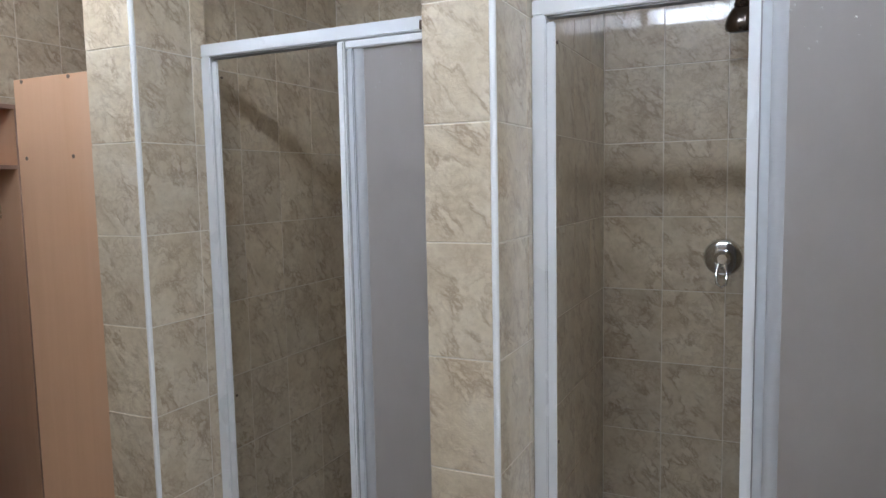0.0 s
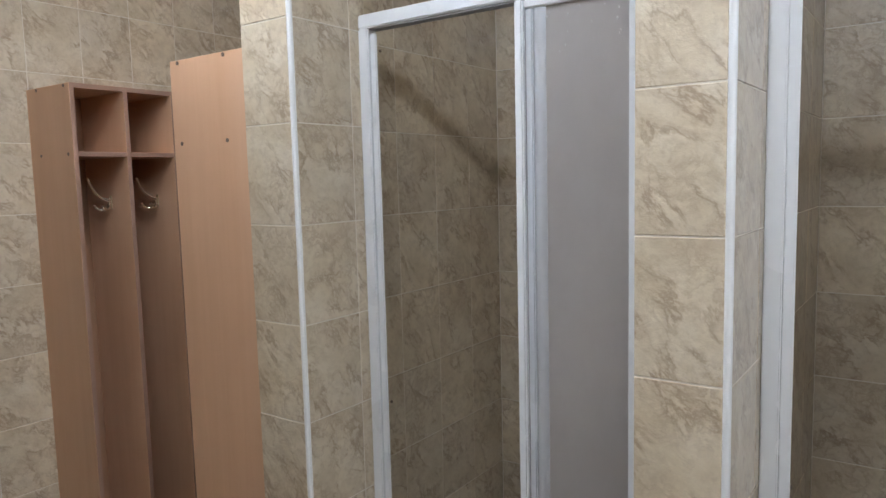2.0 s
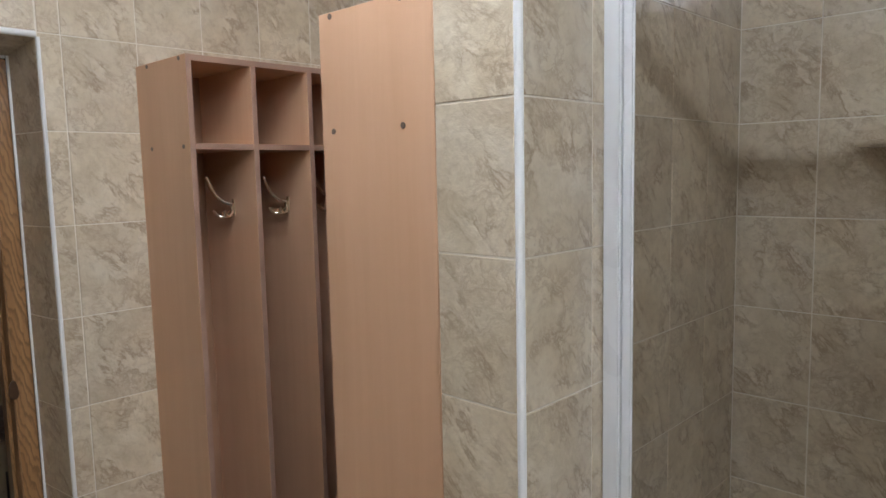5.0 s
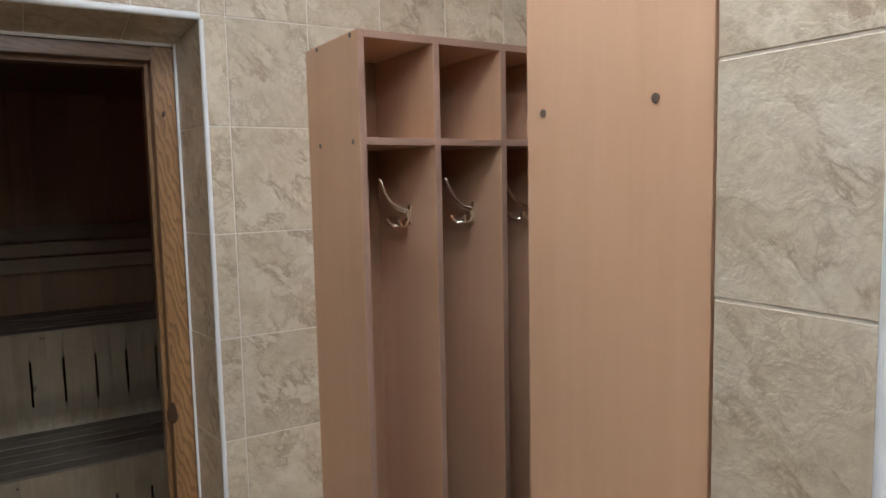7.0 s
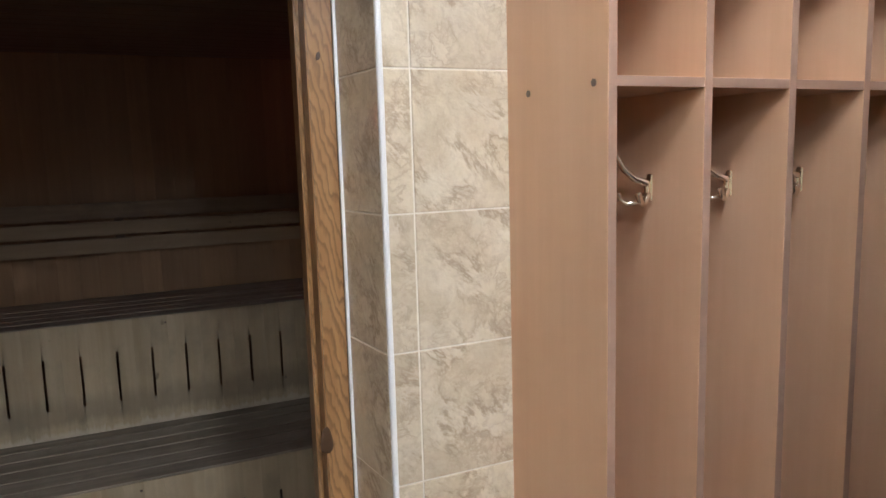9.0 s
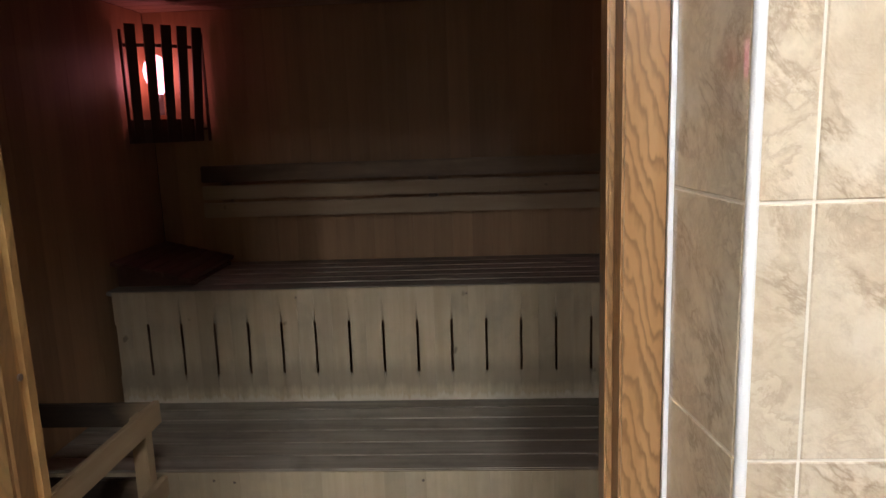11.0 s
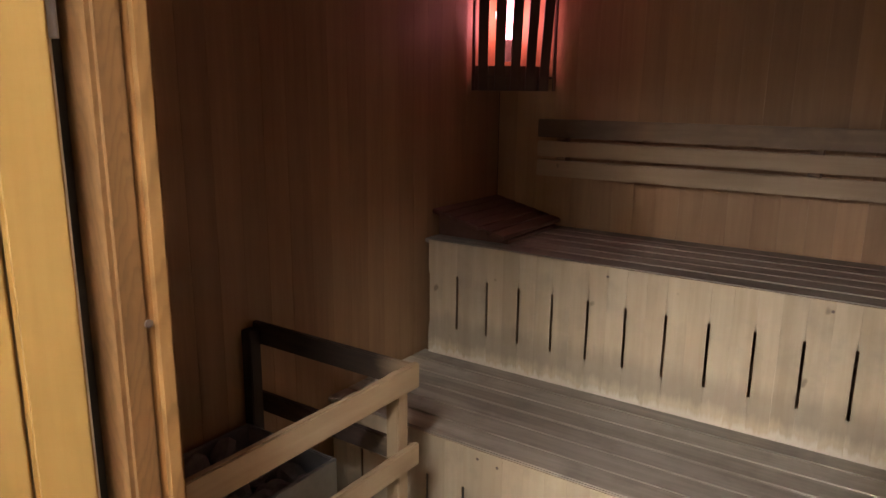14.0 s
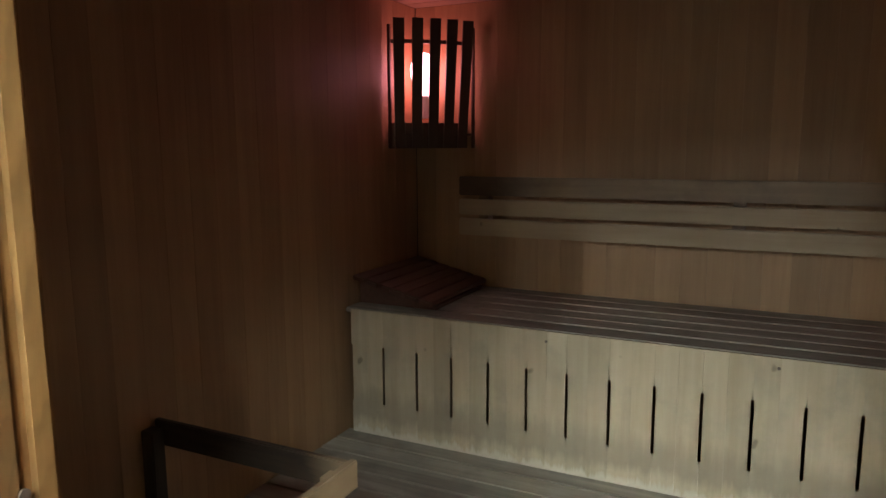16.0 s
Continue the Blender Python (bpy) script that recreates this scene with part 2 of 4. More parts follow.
def stained_end():
    """A backrest board that is soaked dark at one end and paler along the rest."""
    m = wood("backrest_board_with_dark_end", (0.17, 0.105, 0.062), (0.265, 0.175, 0.105), "x", 11, 0.55, spread=0.0, blotch=(0.12, 0.070, 0.042), knots=True)
    nt = m.node_tree
    b = nt.nodes["Principled BSDF"]
    col = b.inputs["Base Color"].links[0].from_socket
    tc = nt.nodes.new("ShaderNodeTexCoord")
    sep = nt.nodes.new("ShaderNodeSeparateXYZ")
    nt.links.new(tc.outputs["Object"], sep.inputs[0])
    free, _ = coords(nt, (0.5, 1, 1), shift=0.0)
    wob = node(nt, "ShaderNodeMath")
    wob.operation, wob.inputs[1].default_value = "MULTIPLY_ADD", 0.5
    nt.links.new(noise_tex(nt, free, 9, 4, 0.6), wob.inputs[0])
    nt.links.new(sep.outputs[0], wob.inputs[2])
    dark = ramp(nt, wob.outputs[0], [(0.02, (0.85, 0.85, 0.85)), (0.22, (0.55, 0.55, 0.55)), (0.42, (0, 0, 0))])
    nt.links.new(mixc(nt, dark, col, (0.050, 0.028, 0.018)), b.inputs["Base Color"])
    return m


SLAT_TOP = stained_end()
RAIL = wood("bare_pine_rail", (0.368, 0.248, 0.136), (0.464, 0.336, 0.2), "x", 14, 0.55, spread=0.05)
CHARRED = charred_wood()
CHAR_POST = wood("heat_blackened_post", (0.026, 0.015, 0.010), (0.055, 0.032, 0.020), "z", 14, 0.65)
KNOT = plain("dark_pine_knot", (0.055, 0.026, 0.012), 0.4, scale=60, amount=0.4)
PINE = wood("lacquered_pine_frame", (0.19, 0.092, 0.034), (0.26, 0.14, 0.054), "y", 22, 0.30, rings=0.5, spread=0.05, knots=True)
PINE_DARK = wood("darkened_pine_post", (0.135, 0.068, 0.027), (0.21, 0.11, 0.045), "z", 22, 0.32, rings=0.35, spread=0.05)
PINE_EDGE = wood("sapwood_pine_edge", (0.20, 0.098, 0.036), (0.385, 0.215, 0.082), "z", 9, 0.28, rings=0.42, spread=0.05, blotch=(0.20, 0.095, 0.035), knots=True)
PINE_RED = wood("red_pine_post", (0.285, 0.140, 0.056), (0.385, 0.212, 0.094), "z", 18, 0.30, rings=0.8, spread=0.05, knots=True)
LEAF = wood("lacquered_pine_door", (0.325, 0.19, 0.058), (0.405, 0.26, 0.09), "z", 12, 0.33, rings=0.0, spread=0.06, blotch=(0.225, 0.128, 0.040), knots=True)
HEADREST = wood("red_brown_headrest", (0.085, 0.040, 0.028), (0.145, 0.070, 0.046), "x", 14, 0.5, spread=0.12)
LAMPWOOD = wood("dark_lamp_slat", (0.05, 0.025, 0.016), (0.09, 0.045, 0.028), "z", 14, 0.5, spread=0.1)
STEEL = plain("grey_enamelled_steel", (0.24, 0.235, 0.23), 0.35, 0.4, amount=0.15)
STONE = plain("dark_sauna_stone", (0.16, 0.15, 0.145), 0.85, scale=30, amount=0.5, bumpy=0.6)
DIFFUSER = glow("ceiling_light_diffuser", TUBE_COLOR, TUBE_POWER)
# weaker glow for the added fill light at the east end
DIFFUSER_FILL = glow("fill_light_diffuser", TUBE_COLOR, TUBE_POWER * 0.85)
# extra-bright glow for the shortened light that serves the sauna
DIFFUSER_SHORT = glow("short_ceiling_light_diffuser", TUBE_COLOR, TUBE_POWER * 1.3)
BULB = glow("red_lamp_bulb", (1.0, 0.32, 0.42), 2.0)
VOID = plain("dark_void_board", (0.03, 0.025, 0.02), 0.9)


# ---- building helpers ----
def box(bm, x0, x1, y0, y1, z0, z1, bevel=0.0, seg=1):
    x0, x1, y0, y1, z0, z1 = min(x0, x1), max(x0, x1), min(y0, y1), max(y0, y1), min(z0, z1), max(z0, z1)
    m = Matrix.Translation(((x0 + x1) / 2, (y0 + y1) / 2, (z0 + z1) / 2)) @ Matrix.Diagonal((x1 - x0, y1 - y0, z1 - z0, 1))
    r = bmesh.ops.create_cube(bm, size=1, matrix=m)
    if bevel:
        edges = list({e for v in r["verts"] for e in v.link_edges})
        bmesh.ops.bevel(bm, geom=edges, offset=bevel, segments=seg, affect="EDGES", clamp_overlap=True)


def cylinder(bm, p, q, r0, r1=None, seg=20):
    p, q = Vector(p), Vector(q)
    m = Matrix.Translation((p + q) / 2) @ (q - p).to_track_quat("Z", "Y").to_matrix().to_4x4()
    bmesh.ops.create_cone(bm, cap_ends=True, segments=seg, radius1=r0, radius2=r0 if r1 is None else r1, depth=(q - p).length, matrix=m)


def tube(bm, points, radii, seg=10):
    """A bent rod through points, with a radius at each."""
    rings = []
    pts = [Vector(p) for p in points]
    for i, p in enumerate(pts):
        d = (pts[min(i + 1, len(pts) - 1)] - pts[max(i - 1, 0)]).normalized()
        q = d.to_track_quat("Z", "Y").to_matrix()
        rings.append([bm.verts.new(p + q @ Vector((math.cos(a), math.sin(a), 0)) * radii[i]) for a in [2 * math.pi * k / seg for k in range(seg)]])
    for a, b in zip(rings, rings[1:]):
        for k in range(seg):
            bm.faces.new((a[k], a[(k + 1) % seg], b[(k + 1) % seg], b[k]))
    bm.faces.new(rings[0][::-1])
    bm.faces.new(rings[-1])


def finish(bm, name, material, smooth=False):
    bmesh.ops.recalc_face_normals(bm, faces=bm.faces)
    me = bpy.data.meshes.new(name)
    bm.to_mesh(me)
    bm.free()
    me.materials.append(material)
    if smooth:
        me.polygons.foreach_set("use_smooth", [True] * len(me.polygons))
        me.set_sharp_from_angle(angle=radians(40))
    return me


def part(name, bm, material, parent=None, label="", smooth=False, m=None):
    ob = new(name, finish(bm, name, material, smooth))
    if parent:
        ob.parent = parent
    if m is not None:
        ob.matrix_basis = m
    return tagged(ob, label) if label else ob


def thing(name, place, label, category, group="", kind=""):
    ob = new(name)
    ob.empty_display_size = 0.1
    ob.matrix_basis = pose(*place)
    return tagged(ob, label, category, group, kind)


def solid(name, material, boxes, label, category="", kind="structure"):
    bm = bmesh.new()
    for b in boxes:
        box(bm, *b)
    return tagged(new(name, finish(bm, name, material)), label, category or name.split("_")[0], kind=kind)


PIECES = {}


def piece_mesh(kind, w, h, d, chamfer, material):
    """A slab w by h by d in local x, y, z (front face at z = 0), with a chamfered front rim; alike pieces share it."""
    key = (kind, round(w, 4), round(h, 4), round(d, 4))
    if key not in PIECES:
        c = chamfer
        back = [(0, 0, -d), (w, 0, -d), (w, h, -d), (0, h, -d)]
        rim = [(0, 0, -c), (w, 0, -c), (w, h, -c), (0, h, -c)]
        front = [(c, c, 0), (w - c, c, 0), (w - c, h - c, 0), (c, h - c, 0)]
        faces = [(8, 9, 10, 11)]
        for k in range(4):
            j = (k + 1) % 4
            faces += [(k, j, 4 + j, 4 + k), (4 + k, 4 + j, 8 + j, 8 + k)]
        me = bpy.data.meshes.new(kind)
        me.from_pydata(back + rim + front, [], faces)
        me.materials.append(material)
        PIECES[key] = me
    return PIECES[key]


def frame_matrix(origin, u, v):
    u, v = Vector(u), Vector(v)
    n = u.cross(v)
    return Matrix.Translation(origin) @ Matrix((u, v, n)).transposed().to_4x4()


JOINT_Z, TILE_H, TILE_W, GAP = 1.508, 0.2512, 0.2, 0.0029


def z_breaks(z0, z1, shift=0.0):
    first = JOINT_Z + shift - 7 * TILE_H
    zs = [z0] + [first + k * TILE_H for k in range(14) if z0 + 0.02 < first + k * TILE_H < z1 - 0.02] + [z1]
    return zs


def u_breaks(u0, u1, joint):
    k0 = math.floor((u0 - joint) / TILE_W)
    us = [joint + k * TILE_W for k in range(k0, k0 + 40)]
    return [u0] + [u for u in us if u0 + 0.012 < u < u1 - 0.012] + [u1]


def tiles(parent, origin, u, us, zs, skip=None):
    """Tiles on a wall: origin where u = 0 and z = 0 on the tiles' face; u: way along the wall, the face looks along u x z."""
    for a, b in zip(us, us[1:]):
        for c, d in zip(zs, zs[1:]):
            if skip and skip((a + b) / 2, (c + d) / 2):
                continue
            me = piece_mesh("tile", b - a - GAP, d - c - GAP, 0.0078, 0.0012, TILE)
            ob = new("tile", me)
            ob.parent = parent
            tilt = Euler((random.uniform(-0.002, 0.002), random.uniform(-0.002, 0.002), 0)).to_matrix().to_4x4()
            ob.matrix_basis = frame_matrix(Vector(origin) + Vector(u) * (a + GAP / 2) + Vector((0, 0, c + GAP / 2)), u, (0, 0, 1)) @ tilt


def boards(name, parent, origin, along, across, length, width, count, material, gap=0.0003, thick=0.014, chamfer=0.0004, sink=0.0):
    """Boards side by side: along: their length; across: the way they are set; the faces look along along x across."""
    for k in range(count):
        me = piece_mesh(name, length, width - gap, thick, chamfer, material)
        ob = new(name, me)
        ob.parent = parent
        shift = Vector(along).cross(Vector(across)) * random.uniform(-sink, sink)
        ob.matrix_basis = frame_matrix(Vector(origin) + Vector(across) * (k * width + gap / 2) + shift, along, across)
    return parent


# ---- plan ----
WX = -2.807                      # face of the tiled wall with the sauna door
NX = 1.9                         # east end
SY, BY = -1.3, 2.55              # south end, back of the showers
CEIL = 2.68
PY, FY = 1.447, 1.686            # pillar fronts, shower frames
DOOR_Y0, DOOR_Y1, DOOR_Z = 0.285, 1.206, 2.015
RX = -2.985                      # inner end of the tiled reveal
SX0, SX1, SY0, SY1, SZ = -5.34, -3.075, -0.53, 2.10, 2.13

floor = solid("floor", FLOOR_TILE, [(WX - 0.3, NX, SY, BY + 0.1, -0.1, -0.006)], "beige ceramic tiled floor of the changing room")
ceiling = solid("ceiling", PLASTER, [(WX, NX, SY, BY + 0.1, CEIL, CEIL + 0.1)], "plain white plastered ceiling of the changing room")
e = 0.0017
wall_west = solid("wall_west", GROUT, [
    (RX, WX - e, SY, DOOR_Y0 - e, 0, CEIL), (RX, WX - e, DOOR_Y1 + e, BY + 0.1, 0, CEIL), (RX, WX - e, DOOR_Y0 - e, DOOR_Y1 + e, DOOR_Z + e, CEIL)],
    "beige tiled wall with the doorway to the sauna", "wall")
wall_north = solid("wall_north", GROUT, [(WX, NX, BY + e, BY + 0.12, 0, CEIL)], "beige tiled back wall of showers and locker niche", "wall")
wall_east = solid("wall_east", GROUT, [(NX + e, NX + 0.12, SY, BY + 0.12, 0, CEIL)], "beige tiled end wall", "wall")
wall_south = solid("wall_south", GROUT, [(WX, NX, SY - 0.12, SY - e, 0, CEIL)], "beige tiled wall facing the showers", "wall")

# partitions: a thick end at the front, a thinner web behind it
PARTS = [(-1.62, -1.44, -1.62, -1.53), (-0.595, -0.431, -0.575, -0.447), (0.414, 0.58, 0.43, 0.58)]
partitions = []
for n, (x0, x1, w0, w1) in enumerate(PARTS):
    partitions.append(solid(f"wall_partition_{n + 1}", GROUT, [(x0 + e, x1 - e, PY + e, FY + 0.03, 0, CEIL), (w0 + e, w1 - e, FY + 0.03, BY + e, 0, CEIL)],
                            "beige tiled partition with white corner trim beside the shower cabin", "wall"))


# ---- shower cabins ----
def shower_door(x0, x1, label, edge):
    """Sliding door: a fixed opening on the left, the frosted leaf pushed to the right."""
    t = thing("shower_door", (x0, FY, 0), label, "shower door", "shower doors")
    w = x1 - x0
    top, foot = 2.05, 0.10
    bm = bmesh.new()
    box(bm, 0.002, w - 0.002, 0, 0.042, top - 0.036, top, 0.003, 2)
    part("top_rail", bm, ENAMEL, t)
    # dark strip painting the shadow line beneath the top rail
    bm = bmesh.new()
    box(bm, 0.036, w - 0.03, 0.007, 0.036, top - 0.041, top - 0.0365)
    part("rail_channel", bm, RUBBER, t, "dark strip standing in for the shadow under the rail")
    bm = bmesh.new()
    box(bm, 0.002, w - 0.002, 0, 0.045, foot, foot + 0.035, 0.003, 2)
    part("bottom_rail", bm, ENAMEL, t)
    for a, b in ((0.001, 0.035), (w - 0.058, w - 0.028), (w - 0.026, w - 0.0006)):
        bm = bmesh.new()
        box(bm, a, b, 0, 0.012, foot + 0.035, top - 0.036, 0.003, 2)

        box(bm, a + 0.004, b - 0.004, 0.012, 0.040, foot + 0.036, top - 0.04)
        part("jamb_profile", bm, ENAMEL, t)
    bm = bmesh.new()
    box(bm, 0.034, 0.055, 0.009, 0.018, foot + 0.036, top - 0.05, 0.003, 2)
    part("jamb_return", bm, ENAMEL, t)
    # leaf
    a, b = edge, w - 0.068
    bm = bmesh.new()
    box(bm, a + 0.022, b - 0.03, 0.010, 0.015, foot + 0.07, top - 0.055)
    leaf = part("sliding_leaf", bm, FROST, t, "milky frosted plastic leaf")
    for n, (p, q) in enumerate(((a, a + 0.022), (b - 0.030, b))):
        bm = bmesh.new()
        box(bm, p, q, -0.006, 0.022, foot + 0.04, top - 0.040, 0.004, 2)
        part("stile", bm, ENAMEL, leaf)
    bm = bmesh.new()
    box(bm, a + 0.022, b - 0.030, 0.000, 0.018, top - 0.060, top - 0.040, 0.003, 2)
    part("leaf_rail", bm, ENAMEL, leaf)
    bm = bmesh.new()
    box(bm, a + 0.022, b - 0.030, 0.000, 0.018, foot + 0.04, foot + 0.075, 0.003, 2)
    part("leaf_rail", bm, ENAMEL, leaf)
    bm = bmesh.new()
    box(bm, a + 0.0222, a + 0.0250, 0.006, 0.0145, foot + 0.075, top - 0.06)
    part("seal_groove", bm, RUBBER, leaf, "thin dark groove beside the stile")
    bm = bmesh.new()
    box(bm, a + 0.0252, a + 0.043, 0.003, 0.0145, foot + 0.075, top - 0.06, 0.003, 2)
    part("seal_strip", bm, STRIP_PALE, leaf, "pale grey edge strip")
    bm = bmesh.new()
    half = [(a + 0.0435 + 0.030 * k / 10, 0.0098 - 0.0052 * math.sin(math.pi * k / 10) ** 0.8) for k in range(11)]
    lo, hi = [[bm.verts.new((x, y, z)) for x, y in half] for z in (foot + 0.075, top - 0.06)]
    for k in range(10):
        bm.faces.new((lo[k], lo[k + 1], hi[k + 1], hi[k]))
    bm.faces.new((lo[10], lo[0], hi[0], hi[10]))
    bm.faces.new(lo)
    bm.faces.new(hi[::-1])
    part("seal_lip", bm, STRIP, leaf, "rounded translucent grey lip", smooth=True)
    drops = random.Random(5)
    bm = bmesh.new()
    for k in range(22):
        m = Matrix.Translation((drops.uniform(a + 0.07, b - 0.05), 0.0098, top - 0.062 - drops.expovariate(28))) @ Matrix.Diagonal((1, 0.45, 1.25, 1))
        bmesh.ops.create_icosphere(bm, subdivisions=2, radius=drops.uniform(0.0009, 0.0026), matrix=m)
    part("water_drops", bm, DROP, leaf, "clear water drops clinging to the leaf", smooth=True)
    bm = bmesh.new()
    box(bm, b + 0.003, w - 0.0585, 0.004, 0.030, foot + 0.04, top - 0.04, 0.001)
    part("rubber_seal", bm, RUBBER, t)
    for z in (1.955, 1.0):
        bm = bmesh.new()
        cylinder(bm, (0.054, 0.026, z), (0.057, 0.026, z), 0.004, seg=10)
        part("screw", bm, CAP, t)
    bm = bmesh.new()
    box(bm, 0.722, 0.734, -0.004, 0.002, top - 0.034, top - 0.012, 0.001)
    box(bm, 0.724, 0.740, 0.004, 0.020, top - 0.002, top + 0.022, 0.003, 2)
    part("roller_cap", bm, CAP, t, "small dark roller fitting on the rail")
    return t


def shower_tray(x0, x1):
    t = thing("shower_tray", ((x0 + x1) / 2, (FY + BY) / 2, 0), "white acrylic shower tray inside the tiled cabin", "shower tray", "shower trays")
    w, d = (x1 - x0) / 2 - 0.004, (BY - FY) / 2 - 0.004
    bm = bmesh.new()
    box(bm, -w, w, -d, d, 0, 0.05)
    for a in ((-w, w, -d, -d + 0.05), (-w, w, d - 0.05, d), (-w, -w + 0.05, -d + 0.05, d - 0.05), (w - 0.05, w, -d + 0.05, d - 0.05)):
        box(bm, *a, 0.05, 0.10, 0.008, 2)
    part("basin", bm, PVC, t)
    bm = bmesh.new()
    cylinder(bm, (0, d - 0.2, 0.05), (0, d - 0.2, 0.054), 0.045)
    part("drain", bm, CHROME, t, "round chrome drain")


shower_door(-1.44, -0.595, "white framed sliding shower door with frosted panel, half open", 0.478)
shower_door(-0.431, 0.414, "white framed sliding shower door with frosted panel, half open", 0.464)
shower_tray(-1.525, -0.595 + 0.02)
shower_tray(-0.445, 0.43)


def mixer_valve(x, z):
    t = thing("shower_valve", (x, BY, z), "round chrome shower mixer on the tiled wall", "shower valve")
    bm = bmesh.new()
    cylinder(bm, (0, -0.010, 0), (0, 0, 0), 0.058, 0.062, 40)
    cylinder(bm, (0, -0.016, 0), (0, -0.010, 0), 0.048, 0.057, 40)
    part("escutcheon", bm, CHROME, t, smooth=True)
    bm = bmesh.new()
    cylinder(bm, (0, -0.050, 0), (0, -0.014, 0), 0.025, 0.029, 28)
    cylinder(bm, (0, -0.062, 0.0), (0, -0.050, 0), 0.015, 0.025, 28)
    cap = part("cartridge_cap", bm, CHROME, t, smooth=True)
    bm = bmesh.new()
    loop = [(-0.010, -0.055, -0.008), (-0.016, -0.072, -0.05), (-0.014, -0.080, -0.078), (0, -0.083, -0.088), (0.014, -0.080, -0.078), (0.016, -0.072, -0.05), (0.010, -0.055, -0.008)]
    tube(bm, loop, [0.0045] * 7)
    part("lever", bm, CHROME, cap, "looped chrome lever", smooth=True)


def shower_head(x, z, reach):
    t = thing("wall_shower", (x, BY, z), "dark smoked-chrome shower head on a wall arm", "shower head")
    bm = bmesh.new()
    cylinder(bm, (0, -0.006, 0.14), (0, 0, 0.14), 0.028)
    tube(bm, [(0, 0, 0.14), (0, -reach * 0.55, 0.15), (0, -reach * 0.9, 0.13), (0, -reach, 0.085)], [0.011] * 4, 14)
    part("arm", bm, CHROME, t, smooth=True)
    bm = bmesh.new()
    prof = [(0.085, 0.016), (0.075, 0.022), (0.068, 0.019), (0.061, 0.023), (0.053, 0.021), (0.045, 0.030), (0.025, 0.041), (0.005, 0.047), (-0.008, 0.046), (-0.014, 0.041)]
    tilt = Matrix.Translation((0, -reach, 0)) @ pose(0, 0, 0, 14, 0, 0)
    tube(bm, [tilt @ Vector((0, 0, z)) for z, r in prof], [r for z, r in prof], 28)
    bell = part("head", bm, DARK_CHROME, t, "ribbed bell-shaped head", smooth=True)
    bm = bmesh.new()
    cylinder(bm, tilt @ Vector((0, 0, -0.015)), tilt @ Vector((0, 0, -0.0145 - 0.004)), 0.036, 0.033, 28)
    part("nozzle_plate", bm, RUBBER, bell)


mixer_valve(-0.055, 1.375)
shower_head(-0.005, 2.075, 0.20)
mixer_valve(-1.085, 1.375)
shower_head(-1.05, 2.075, 0.20)

soap = thing("soap_shelf", (-1.16, BY, 1.695), "small beige ceramic soap shelf on the tiled wall", "soap shelf")
bm = bmesh.new()
box(bm, -0.07, 0.07, -0.085, 0, -0.012, 0.006, 0.005, 2)
part("ledge", bm, TILE, soap)


# ---- lockers ----
def hook(parent_name="coat_hook"):
    bm = bmesh.new()
    # narrow plate on the back panel, a long curved upper prong and two short lower ones
    box(bm, 0, 0.004, -0.0075, 0.0075, -0.024, 0.024, 0.003, 2)
    box(bm, 0.003, 0.012, -0.005, 0.005, -0.012, 0.014, 0.003, 2)
    tube(bm, [(0.008, 0, 0.008), (0.030, -0.005, 0.016), (0.050, -0.011, 0.034), (0.064, -0.015, 0.060), (0.070, -0.017, 0.083), (0.073, -0.018, 0.088)], [0.0068, 0.0060, 0.0054, 0.0052, 0.0058, 0.0035])
    for s, r in ((-1, 0.030), (1, 0.024)):
        tube(bm, [(0.008, s * 0.003, -0.012), (0.020, s * r * 0.4, -0.026), (0.032, s * r * 0.75, -0.028), (0.042, s * r * 0.95, -0.020), (0.047, s * r, -0.008)], [0.0056, 0.0048, 0.0046, 0.0050, 0.0060])
    return finish(bm, "coat_hook", HOOK, True)


HOOK_MESH = hook()


